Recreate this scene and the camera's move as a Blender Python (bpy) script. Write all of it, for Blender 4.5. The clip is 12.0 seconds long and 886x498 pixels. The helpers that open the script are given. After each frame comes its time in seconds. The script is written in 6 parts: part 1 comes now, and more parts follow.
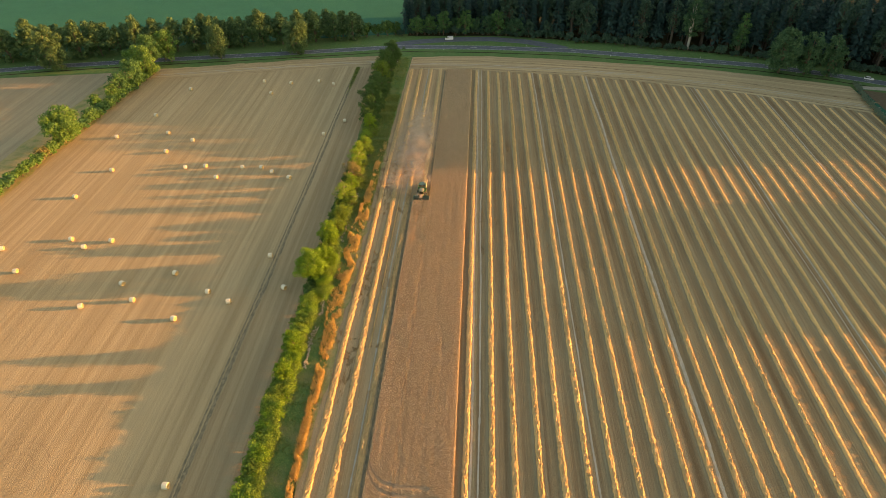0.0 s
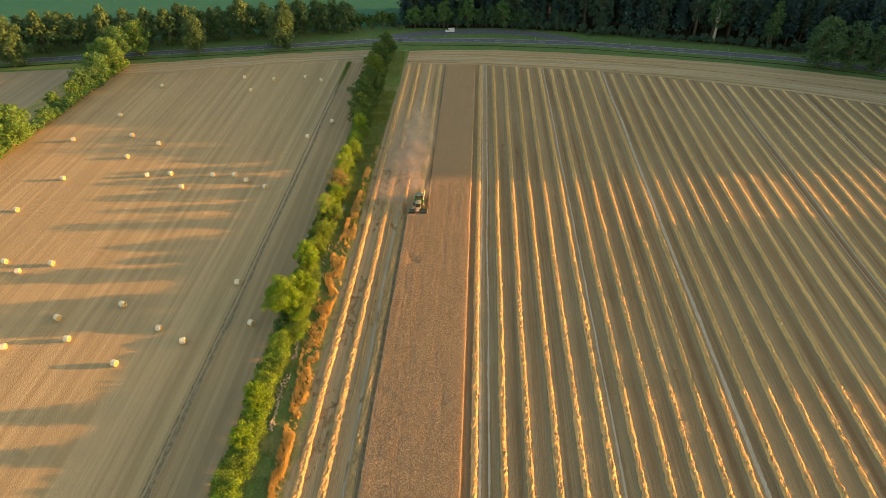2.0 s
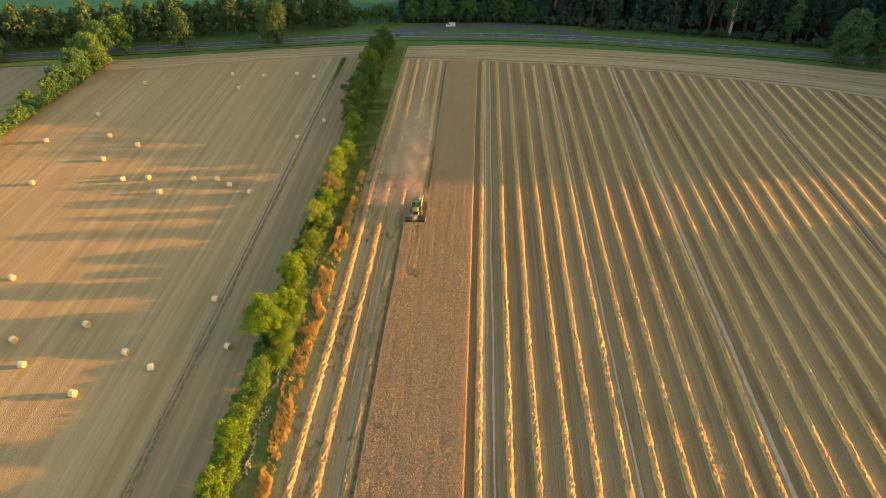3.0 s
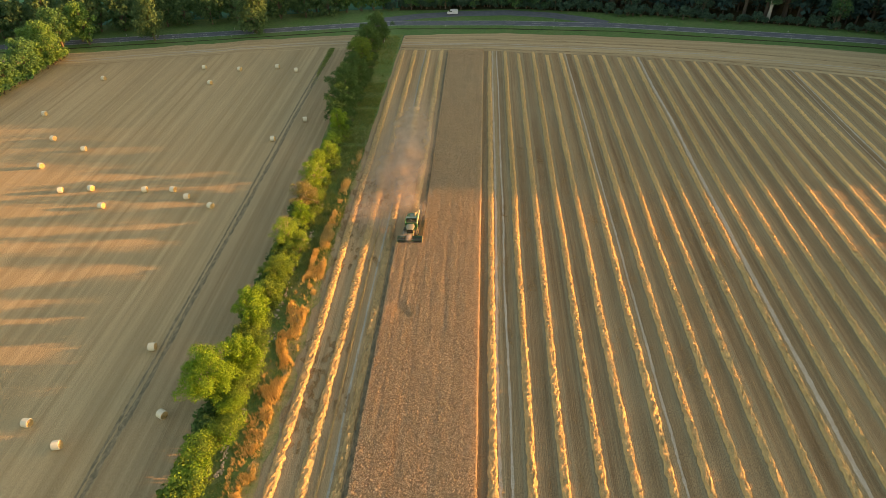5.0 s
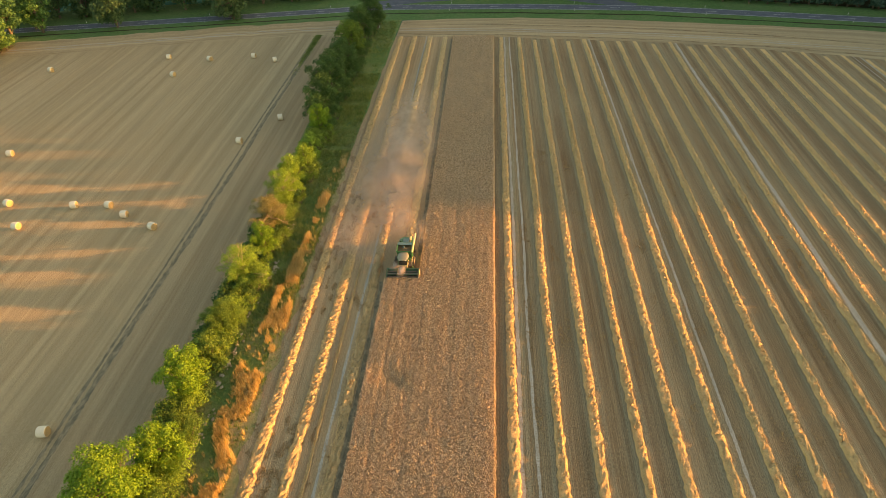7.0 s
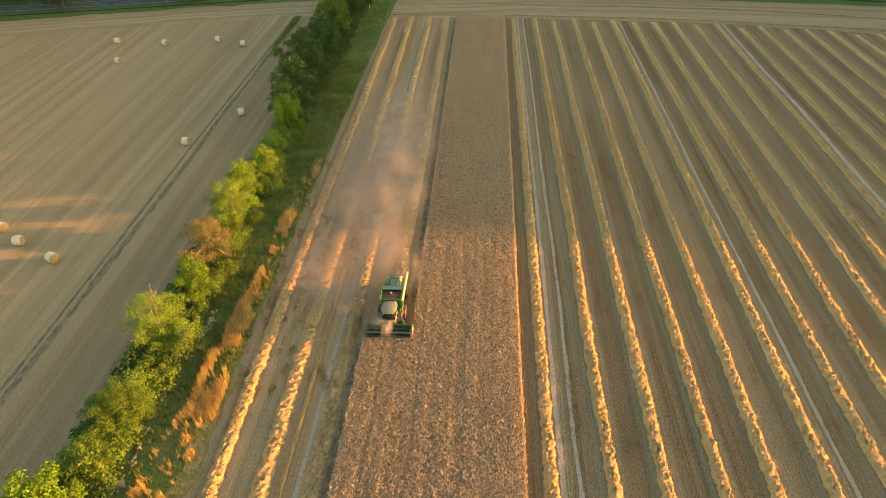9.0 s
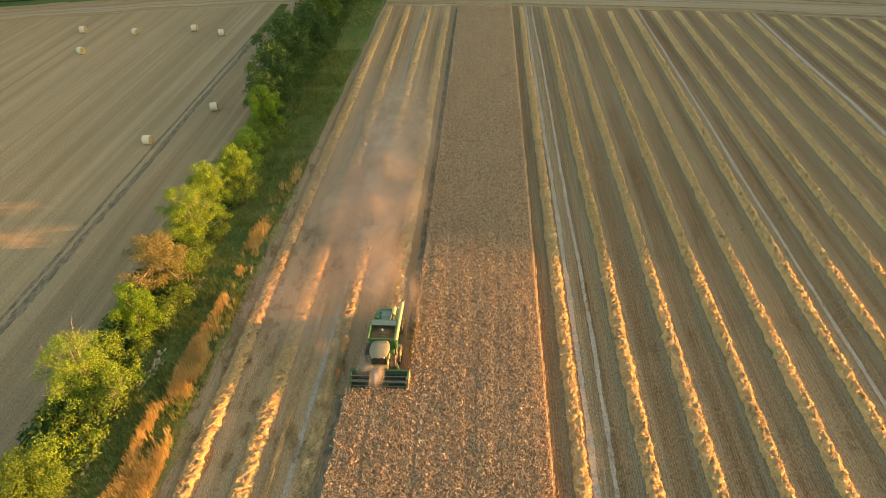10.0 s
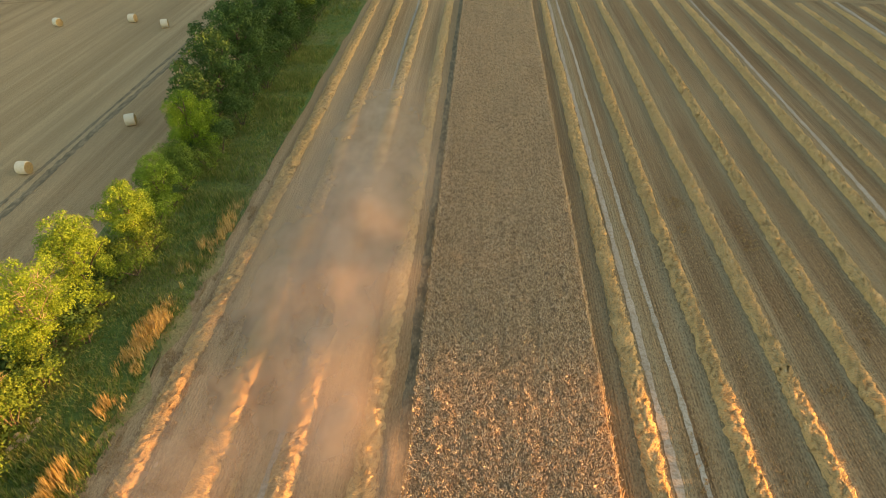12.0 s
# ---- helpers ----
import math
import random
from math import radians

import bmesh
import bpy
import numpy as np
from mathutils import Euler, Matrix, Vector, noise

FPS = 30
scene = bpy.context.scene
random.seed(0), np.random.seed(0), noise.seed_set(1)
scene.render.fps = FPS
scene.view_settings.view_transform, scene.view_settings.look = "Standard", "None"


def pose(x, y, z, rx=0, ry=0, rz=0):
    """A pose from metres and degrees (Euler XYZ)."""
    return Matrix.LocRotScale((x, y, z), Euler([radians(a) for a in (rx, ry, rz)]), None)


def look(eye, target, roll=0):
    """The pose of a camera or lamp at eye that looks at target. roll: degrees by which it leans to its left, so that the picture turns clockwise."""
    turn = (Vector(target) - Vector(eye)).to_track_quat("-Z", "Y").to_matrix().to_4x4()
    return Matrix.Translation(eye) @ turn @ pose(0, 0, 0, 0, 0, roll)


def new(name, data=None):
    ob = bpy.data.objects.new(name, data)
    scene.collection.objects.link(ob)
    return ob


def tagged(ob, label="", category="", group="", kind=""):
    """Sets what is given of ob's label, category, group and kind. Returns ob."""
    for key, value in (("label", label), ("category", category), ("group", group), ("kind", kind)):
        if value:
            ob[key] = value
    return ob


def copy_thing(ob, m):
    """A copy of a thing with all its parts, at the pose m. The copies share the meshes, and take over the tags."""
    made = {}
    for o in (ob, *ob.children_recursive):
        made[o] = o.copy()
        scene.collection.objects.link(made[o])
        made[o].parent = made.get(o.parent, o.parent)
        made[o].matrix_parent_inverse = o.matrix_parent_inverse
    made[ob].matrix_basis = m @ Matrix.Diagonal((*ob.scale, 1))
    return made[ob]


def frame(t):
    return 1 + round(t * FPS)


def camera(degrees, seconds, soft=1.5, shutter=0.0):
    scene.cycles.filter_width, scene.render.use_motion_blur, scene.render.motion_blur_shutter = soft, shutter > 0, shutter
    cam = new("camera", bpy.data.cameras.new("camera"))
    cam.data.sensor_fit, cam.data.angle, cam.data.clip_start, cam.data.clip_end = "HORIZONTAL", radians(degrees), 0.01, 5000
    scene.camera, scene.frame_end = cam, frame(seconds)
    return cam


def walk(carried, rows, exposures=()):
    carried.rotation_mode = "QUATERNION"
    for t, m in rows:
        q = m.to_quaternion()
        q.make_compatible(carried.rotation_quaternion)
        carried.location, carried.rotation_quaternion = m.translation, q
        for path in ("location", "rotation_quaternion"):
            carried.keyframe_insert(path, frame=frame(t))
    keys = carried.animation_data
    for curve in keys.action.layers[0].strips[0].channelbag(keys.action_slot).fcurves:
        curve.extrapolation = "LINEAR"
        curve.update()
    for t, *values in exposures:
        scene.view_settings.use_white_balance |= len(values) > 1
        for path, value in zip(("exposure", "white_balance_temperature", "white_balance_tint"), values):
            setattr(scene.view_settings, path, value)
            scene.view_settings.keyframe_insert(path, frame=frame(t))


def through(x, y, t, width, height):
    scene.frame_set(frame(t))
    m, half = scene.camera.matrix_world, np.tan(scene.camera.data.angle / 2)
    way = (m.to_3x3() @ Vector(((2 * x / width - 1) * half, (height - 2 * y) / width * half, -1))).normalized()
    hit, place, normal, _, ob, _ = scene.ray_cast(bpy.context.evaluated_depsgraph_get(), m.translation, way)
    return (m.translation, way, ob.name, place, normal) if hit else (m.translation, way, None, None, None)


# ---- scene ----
cam = camera(72.0, 12.0, soft=0.6)
PATH = [
    (0, (4.472, -0.984, 131.775), (4.363, 0.592, 130.548), -1.4),
    (0.5, (3.639, 6.71, 128.276), (3.533, 8.286, 127.049), -1.3),
    (1, (3.526, 14.62, 124.371), (3.417, 16.197, 123.145), -1.4),
    (1.5, (3.211, 22.64, 120.708), (3.1, 24.215, 119.48), -1.4),
    (2, (2.757, 30.497, 116.848), (2.645, 32.072, 115.62), -1.5),
    (2.5, (2.451, 38.458, 113.043), (2.336, 40.032, 111.814), -1.6),
    (3, (2.182, 46.525, 109.237), (2.066, 48.097, 108.007), -1.6),
    (5, (0.478, 78.594, 92.416), (0.352, 80.167, 91.188), -2.1),
    (5.5, (-0.065, 86.63, 88.394), (-0.193, 88.202, 87.165), -2.2),
    (6, (-0.639, 94.772, 84.443), (-0.77, 96.344, 83.213), -2.3),
    (6.5, (-1.244, 102.739, 80.44), (-1.377, 104.31, 79.209), -2.3),
    (7, (-1.478, 111.076, 76.312), (-1.62, 112.645, 75.08), -2.5),
    (9, (-4.424, 142.24, 60.161), (-4.566, 143.807, 58.926), -2.5),
    (9.5, (-5.56, 149.888, 55.631), (-5.697, 151.46, 54.401), -2.3),
    (10, (-6.5, 157.273, 51.516), (-6.633, 158.845, 50.287), -2.2),
    (10.5, (-7.47, 165.053, 46.968), (-7.602, 166.627, 45.741), -2.3),
    (11, (-8.235, 172.755, 42.893), (-8.361, 174.333, 41.671), -1.9),
    (11.5, (-8.886, 180.923, 39.431), (-9.014, 182.503, 38.21), -2.0),
    (12, (-9.351, 188.852, 38.269), (-9.48, 190.434, 37.053), -1.9),
]
walk(cam, [(t, look(eye, target, roll)) for t, eye, target, roll in PATH], exposures=((0.0, 1.84, 8450, 13), (6.0, 1.88, 8450, 13), (12.0, 1.97, 8450, 13)))

# ---------------------------------------------------------------- light
SUN_EL, SUN_AZ = 5.7, 85.0          # degrees above the horizon; clockwise from +y
world = bpy.data.worlds.new("evening_sky")
scene.world = world
world.use_nodes = True
wn = world.node_tree
sky = wn.nodes.new("ShaderNodeTexSky")
sky.sky_type = "NISHITA"
sky.sun_disc = False
sky.sun_elevation, sky.sun_rotation = radians(SUN_EL), radians(SUN_AZ)
sky.altitude, sky.air_density, sky.dust_density, sky.ozone_density = 200, 1.0, 1.5, 1.0
wn.nodes["Background"].inputs["Strength"].default_value = 0.145
wn.links.new(sky.outputs["Color"], wn.nodes["Background"].inputs["Color"])

sun_data = bpy.data.lights.new("sun", "SUN")
sun_data.energy, sun_data.angle, sun_data.color = 3.35, radians(0.6), (1.0, 0.488, 0.184)
sun = new("sun", sun_data)
sun_from = Vector((math.sin(radians(SUN_AZ)) * math.cos(radians(SUN_EL)), math.cos(radians(SUN_AZ)) * math.cos(radians(SUN_EL)), math.sin(radians(SUN_EL))))
sun.matrix_basis = look(sun_from * 400, (0, 0, 0))

# ---------------------------------------------------------------- materials


class Nodes:
    """A small builder for one node material."""

    def __init__(self, name, rough=0.9, spec=0.2):
        self.mat = bpy.data.materials.new(name)
        self.mat.use_nodes = True
        self.tree = self.mat.node_tree
        self.bsdf = self.tree.nodes["Principled BSDF"]
        self.bsdf.inputs["Roughness"].default_value = rough
        self.bsdf.inputs["Specular IOR Level"].default_value = spec

    def put(self, socket, value):
        if isinstance(value, bpy.types.NodeSocket):
            self.tree.links.new(value, socket)
        elif isinstance(value, tuple) and len(value) == 3 and socket.type == "RGBA":
            socket.default_value = (*value, 1)
        else:
            socket.default_value = value

    def node(self, kind, out=0, **ins):
        n = self.tree.nodes.new(kind)
        for k, v in ins.items():
            self.put(n.inputs[int(k[1:])] if k[0] == "i" and k[1:].isdigit() else n.inputs[k], v)
        return n.outputs[out]

    def position(self):
        return self.node("ShaderNodeNewGeometry")

    def uv(self):
        return self.node("ShaderNodeTexCoord", out=2)

    def island(self):
        return self.node("ShaderNodeNewGeometry", out=8)

    def chance(self):
        return self.node("ShaderNodeObjectInfo", out=5)

    def math(self, op, a, b=0.0, c=0.0):
        n = self.tree.nodes.new("ShaderNodeMath")
        n.operation = op
        for k, v in enumerate((a, b, c)):
            self.put(n.inputs[k], v)
        return n.outputs[0]

    def scaled(self, vec, sx, sy, sz=1.0):
        n = self.tree.nodes.new("ShaderNodeVectorMath")
        n.operation = "MULTIPLY"
        self.put(n.inputs[0], vec)
        n.inputs[1].default_value = (sx, sy, sz)
        return n.outputs[0]

    def noise(self, vec, scale, detail=3.0, rough=0.55):
        return self.node("ShaderNodeTexNoise", Vector=vec, Scale=scale, Detail=detail, Roughness=rough)

    def axis(self, vec, k):
        return self.node("ShaderNodeSeparateXYZ", out=k, Vector=vec)

    def ramp(self, fac, stops):
        n = self.tree.nodes.new("ShaderNodeValToRGB")
        self.put(n.inputs[0], fac)
        el = n.color_ramp.elements
        while len(el) < len(stops):
            el.new(0.5)
        for e, (p, c) in zip(el, stops):
            e.position, e.color = p, (*c, 1) if isinstance(c, tuple) else (c, c, c, 1)
        return n.outputs[0]

    def mix(self, fac, a, b, kind="MIX"):
        n = self.tree.nodes.new("ShaderNodeMix")
        n.data_type, n.blend_type = "RGBA", kind
        self.put(n.inputs[0], fac)
        self.put(n.inputs[6], a)
        self.put(n.inputs[7], b)
        return n.outputs[2]

    def bump(self, height, strength, distance):
        b = self.node("ShaderNodeBump", Strength=strength, Distance=distance, Height=height)
        self.put(self.bsdf.inputs["Normal"], b)

    def colour(self, c):
        self.put(self.bsdf.inputs["Base Color"], c)
        return self

    def leafy(self, c, through=0.35):
        """Diffuse leaf or straw that lets some light through."""
        out = self.tree.nodes["Material Output"]
        self.colour(c)
        tr = self.tree.nodes.new("ShaderNodeBsdfTranslucent")
        self.put(tr.inputs[0], c)
        mx = self.tree.nodes.new("ShaderNodeMixShader")
        mx.inputs[0].default_value = through
        self.tree.links.new(self.bsdf.outputs[0], mx.inputs[1])
        self.tree.links.new(tr.outputs[0], mx.inputs[2])
        self.tree.links.new(mx.outputs[0], out.inputs[0])
        return self


PITCH, FIRST = 5.73, 3.52           # spacing of the straw swaths and where their count begins east of the crop
SWATH_X = [2.8, 9.3, 14.75, 20.7, 26.1, 32.0, 37.8, 43.45, 49.1, 54.9, 60.7, 66.3] + [72.0 + 5.73 * k for k in range(22)]


def stubble_material(name, pale, brown, dull, banded, along="y"):
    m = Nodes(name, 0.95, 0.1)
    p = m.position() if along == "y" else m.uv()
    if along != "y":
        p = m.scaled(p, 1, 1, 0)
    drill = m.noise(m.scaled(p, 5.5, 0.12, 0), 1.0, 2.0)
    passes = m.noise(m.scaled(p, 0.55, 0.006, 0), 1.0, 3.0, 0.6)
    wheel = m.noise(m.scaled(p, 1.9, 0.01, 0), 1.0, 2.0)
    patch = m.noise(m.scaled(p, 1, 0.45, 0), 0.045, 4.0, 0.6)
    grain = m.noise(m.scaled(p, 3.0, 0.8, 0), 2.2, 4.0, 0.7)
    col = m.mix(m.ramp(passes, [(0.40, 0.0), (0.60, 1.0)]), pale, brown)
    col = m.mix(m.math("MULTIPLY", m.ramp(patch, [(0.42, 0.0), (0.7, 1.0)]), 0.65), col, dull)
    col = m.mix(m.ramp(wheel, [(0.54, 0.0), (0.64, 0.42 if banded else 0.24)]), col, tuple(0.66 * v for v in dull))
    line = m.noise(m.scaled(p, 3.6, 0.008, 0), 1.0, 2.0)
    much = 1.0 if banded else 0.45
    col = m.mix(m.ramp(line, [(0.56, 0.0), (0.66, 0.35 * much)]), col, tuple(min(1, 1.22 * v) for v in pale))
    col = m.mix(m.ramp(line, [(0.34, 0.30 * much), (0.44, 0.0)]), col, tuple(0.65 * v for v in brown))
    # one pass of the machine after another, a few metres wide
    swing = m.noise(m.scaled(p, 0.17, 0.003, 0), 1.0, 1.0)
    col = m.mix(m.ramp(swing, [(0.40, 0.30), (0.50, 0.0)]), col, tuple(0.72 * v for v in brown))
    tread = m.noise(m.scaled(p, 0.45, 0.005, 0), 1.0, 1.0)
    col = m.mix(m.ramp(tread, [(0.52, 0.0), (0.60, 0.32)]), col, tuple(min(1, 1.2 * v) for v in pale))
    if banded:
        u = m.math("FRACT", m.math("MULTIPLY_ADD", m.axis(p, 0), 1 / PITCH, -FIRST / PITCH + 40.0))
        wob = m.math("MULTIPLY_ADD", m.noise(m.scaled(p, 0.2, 0.05, 0), 1.0, 2.0), 0.10, -0.05)
        u = m.math("ADD", u, wob)
        bands = m.ramp(u, [(0.0, 0.4), (0.15, 0.75), (0.23, 0.90), (0.31, 0.15), (0.50, 0.0), (0.70, 0.15), (0.78, 0.90), (0.86, 0.75), (1.0, 0.4)])
        col = m.mix(m.math("MULTIPLY", bands, 0.95), col, dull)
    col = m.mix(m.ramp(drill, [(0.36, 0.26 if banded else 0.16), (0.62, 0.0)]), col, tuple(0.5 * v for v in brown))
    col = m.mix(m.ramp(grain, [(0.30, 0.35), (0.50, 0.0)]), col, tuple(0.4 * v for v in brown))
    col = m.mix(m.ramp(grain, [(0.55, 0.0), (0.75, 0.35)]), col, tuple(min(1, 1.35 * v) for v in pale))
    # drill rows a quarter of a metre apart, broken along their length
    speck = m.noise(m.scaled(p, 1.0, 0.42, 0), 7.0, 2.0, 0.7)
    row = m.math("SINE", m.math("MULTIPLY_ADD", m.axis(p, 0), 2 * math.pi / 0.25, m.math("MULTIPLY", m.noise(m.scaled(p, 0.5, 0.05, 0), 1.0, 2.0), 9.0)))
    row = m.math("MULTIPLY_ADD", row, 0.045, speck)
    col = m.mix(m.ramp(row, [(0.34, 0.50 if banded else 0.36), (0.48, 0.0)]), col, tuple(0.38 * v for v in brown))
    col = m.mix(m.ramp(row, [(0.53, 0.0), (0.68, 0.42 if banded else 0.32)]), col, tuple(min(1, 1.4 * v) for v in pale))
    m.colour(col)
    h = m.math("ADD", m.math("MULTIPLY", drill, 0.8), m.math("MULTIPLY", speck, 0.9))
    m.bump(h, 0.9, 0.22)
    return m.mat


def grass_material(name, a, b, dry, dryness=0.35, scale=0.12):
    m = Nodes(name, 0.9, 0.15)
    p = m.position()
    big, mid, fine = m.noise(p, scale, 3.0), m.noise(p, scale * 7, 4.0, 0.65), m.noise(p, 5.0, 3.0, 0.7)
    col = m.mix(m.ramp(mid, [(0.35, 0.0), (0.65, 1.0)]), a, b)
    col = m.mix(m.math("MULTIPLY", m.ramp(big, [(0.45, 0.0), (0.68, 1.0)]), dryness), col, dry)
    col = m.mix(m.ramp(fine, [(0.35, 0.45), (0.55, 0.0)]), col, tuple(0.4 * v for v in a))
    m.colour(col)
    m.bump(m.math("ADD", fine, mid), 0.8, 0.25)
    return m.mat


def leaf_material(name, tints, through=0.27):
    m = Nodes(name, 0.7, 0.25)
    n = len(tints)
    c = m.ramp(m.island(), [(k / max(1, n - 1), t) for k, t in enumerate(tints)])
    v = m.noise(m.position(), 0.55, 2.0)
    c = m.mix(m.ramp(v, [(0.35, 0.35), (0.6, 0.0)]), c, tuple(0.6 * x for x in tints[0]))
    return m.leafy(c, through).mat


def paint_material(name, col, rough=0.4, dusty=0.35, metal=0.0):
    m = Nodes(name, rough, 0.5)
    p = m.position()
    d = m.noise(p, 2.2, 4.0, 0.65)
    f = m.noise(p, 16.0, 3.0, 0.6)
    c = m.mix(m.math("MULTIPLY", m.ramp(d, [(0.40, 0.0), (0.7, 1.0)]), dusty), col, (0.40, 0.31, 0.21))
    c = m.mix(m.ramp(f, [(0.58, 0.0), (0.75, 0.25)]), c, tuple(0.5 * v for v in col))
    m.colour(c)
    m.put(m.bsdf.inputs["Roughness"], m.math("MULTIPLY_ADD", d, 0.4, rough - 0.1))
    m.bsdf.inputs["Metallic"].default_value = metal
    return m.mat


M_STUB_E = stubble_material("stubble_with_swath_bands", (0.385, 0.270, 0.146), (0.222, 0.139, 0.073), (0.392, 0.332, 0.204), True)
M_STUB_W = stubble_material("stubble_baled", (0.53, 0.402, 0.232), (0.43, 0.313, 0.169), (0.385, 0.302, 0.176), False)
M_STUB_HEDGE = stubble_material("stubble_beside_hedge", (0.50, 0.37, 0.21), (0.39, 0.275, 0.15), (0.345, 0.26, 0.155), False)
M_STUB_CHAFF = stubble_material("stubble_strewn_with_chaff", (0.54, 0.378, 0.205), (0.395, 0.258, 0.135), (0.42, 0.325, 0.195), False)
M_STUB_FAR = stubble_material("stubble_far", (0.46, 0.36, 0.22), (0.40, 0.31, 0.19), (0.35, 0.29, 0.19), False)
M_HEADLAND = stubble_material("headland_stubble", (0.60, 0.465, 0.27), (0.40, 0.285, 0.155), (0.375, 0.305, 0.185), False, along="uv")
M_MEADOW = grass_material("green_crop", (0.026, 0.150, 0.092), (0.032, 0.168, 0.102), (0.040, 0.18, 0.10), 0.5, 0.012)
M_VERGE = grass_material("road_verge_grass", (0.085, 0.175, 0.055), (0.13, 0.24, 0.075), (0.22, 0.25, 0.11), 0.35, 0.10)
M_BANK = grass_material("field_margin_weeds", (0.115, 0.205, 0.058), (0.175, 0.265, 0.08), (0.36, 0.30, 0.135), 0.65, 0.16)
# M_BANK mixed a little darker, as shade at the lush northern end
M_BANK_SHADE = grass_material("lush_shaded_margin_grass", (0.105, 0.185, 0.050), (0.155, 0.238, 0.068), (0.32, 0.285, 0.125), 0.5, 0.14)
M_DRYBANK = grass_material("dry_trampled_margin", (0.40, 0.31, 0.13), (0.52, 0.40, 0.18), (0.20, 0.265, 0.08), 0.9, 0.22)
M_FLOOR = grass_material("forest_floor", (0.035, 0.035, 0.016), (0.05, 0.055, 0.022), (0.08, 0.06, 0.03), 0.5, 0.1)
M_SOIL = grass_material("bare_brown_soil", (0.16, 0.115, 0.07), (0.20, 0.15, 0.09), (0.12, 0.12, 0.05), 0.4, 0.1)


def straw_material(name, a, b, c):
    m = Nodes(name, 0.8, 0.2)
    p = m.position()
    n1 = m.noise(p, 1.1, 3.0, 0.6)
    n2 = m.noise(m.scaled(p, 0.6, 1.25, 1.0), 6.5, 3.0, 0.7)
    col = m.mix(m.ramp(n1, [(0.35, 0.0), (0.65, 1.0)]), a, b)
    # hollows of n2 go dark: shade between straws, put into the colour
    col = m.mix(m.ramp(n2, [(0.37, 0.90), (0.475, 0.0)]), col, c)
    col = m.mix(m.math("MULTIPLY", m.island(), 0.35), col, a)
    col = m.mix(m.math("MULTIPLY", m.chance(), 0.30), col, tuple(0.8 * v for v in b))
    m.leafy(col, 0.15)
    m.bump(n2, 1.0, 0.16)
    return m.mat


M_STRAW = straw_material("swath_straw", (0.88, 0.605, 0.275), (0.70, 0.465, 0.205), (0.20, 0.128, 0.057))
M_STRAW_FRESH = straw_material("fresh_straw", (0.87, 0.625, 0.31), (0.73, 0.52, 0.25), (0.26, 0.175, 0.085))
M_BALE_END = straw_material("bale_straw", (0.70, 0.50, 0.24), (0.60, 0.42, 0.19), (0.34, 0.23, 0.11))
bw = Nodes("bale_net_wrap", 0.6, 0.3)
bp = bw.position()
bw.colour(bw.mix(bw.ramp(bw.noise(bp, 6.0, 3.0), [(0.4, 0.0), (0.65, 0.5)]), (0.80, 0.72, 0.55), (0.66, 0.56, 0.38)))
bw.bump(bw.noise(bp, 14.0, 2.0), 0.6, 0.05)
M_WRAP = bw.mat


def crop_material():
    m = Nodes("ripe_grain_heads", 0.85, 0.15)
    p = m.position()
    c = m.ramp(m.island(), [(0.0, (0.44, 0.31, 0.18)), (0.2, (0.74, 0.54, 0.33)), (0.6, (0.90, 0.70, 0.455)), (1.0, (0.95, 0.82, 0.61))])
    v = m.noise(m.scaled(p, 1.0, 0.25, 1.0), 0.55, 3.0)
    c = m.mix(m.ramp(v, [(0.40, 0.22), (0.6, 0.0)]), c, (0.58, 0.46, 0.33))
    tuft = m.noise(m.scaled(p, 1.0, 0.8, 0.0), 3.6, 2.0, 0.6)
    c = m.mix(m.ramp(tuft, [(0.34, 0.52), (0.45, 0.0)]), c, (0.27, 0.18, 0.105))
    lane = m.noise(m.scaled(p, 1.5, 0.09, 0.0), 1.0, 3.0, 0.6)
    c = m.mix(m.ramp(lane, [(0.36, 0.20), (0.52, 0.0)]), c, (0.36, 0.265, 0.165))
    return m.leafy(c, 0.12).mat


M_CROP = crop_material()
# straw colour held dark, so gaps between the heads look shaded
cb = Nodes("shade_dark_straw_between_stalks", 0.95, 0.1)
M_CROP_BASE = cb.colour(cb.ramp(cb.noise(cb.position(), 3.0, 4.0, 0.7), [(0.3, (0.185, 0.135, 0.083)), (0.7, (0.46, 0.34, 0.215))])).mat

asp = Nodes("asphalt", 0.8, 0.4)
ap = asp.position()
asp.colour(asp.mix(asp.ramp(asp.noise(ap, 0.35, 4.0), [(0.35, 0.0), (0.65, 1.0)]), (0.090, 0.100, 0.122), (0.13, 0.14, 0.162)))
asp.bump(asp.noise(ap, 30.0, 2.0), 0.3, 0.01)
M_ASPHALT = asp.mat
trk = Nodes("bare_wheel_track", 0.9, 0.2)
tp = trk.position()
tcol = trk.mix(trk.ramp(trk.noise(trk.scaled(tp, 1, 0.3), 0.9, 4.0), [(0.35, 0.0), (0.65, 1.0)]), (0.52, 0.465, 0.375), (0.43, 0.375, 0.29))
trk.colour(trk.mix(trk.ramp(trk.noise(tp, 3.2, 4.0, 0.75), [(0.40, 0.75), (0.53, 0.0)]), tcol, (0.30, 0.25, 0.17)))
trk.bump(trk.noise(tp, 6.0, 3.0), 0.5, 0.1)
M_TRACK = trk.mat
dkt = Nodes("weedy_dark_rut", 0.95, 0.1)
dp = dkt.position()
dkt.colour(dkt.mix(dkt.ramp(dkt.noise(dkt.scaled(dp, 1, 0.42), 1.3, 5.0, 0.8), [(0.42, 0.0), (0.60, 1.0)]), (0.165, 0.14, 0.09), (0.35, 0.278, 0.172)))
dkt.bump(dkt.noise(dp, 4.0, 3.0), 0.7, 0.15)
M_RUT = dkt.mat

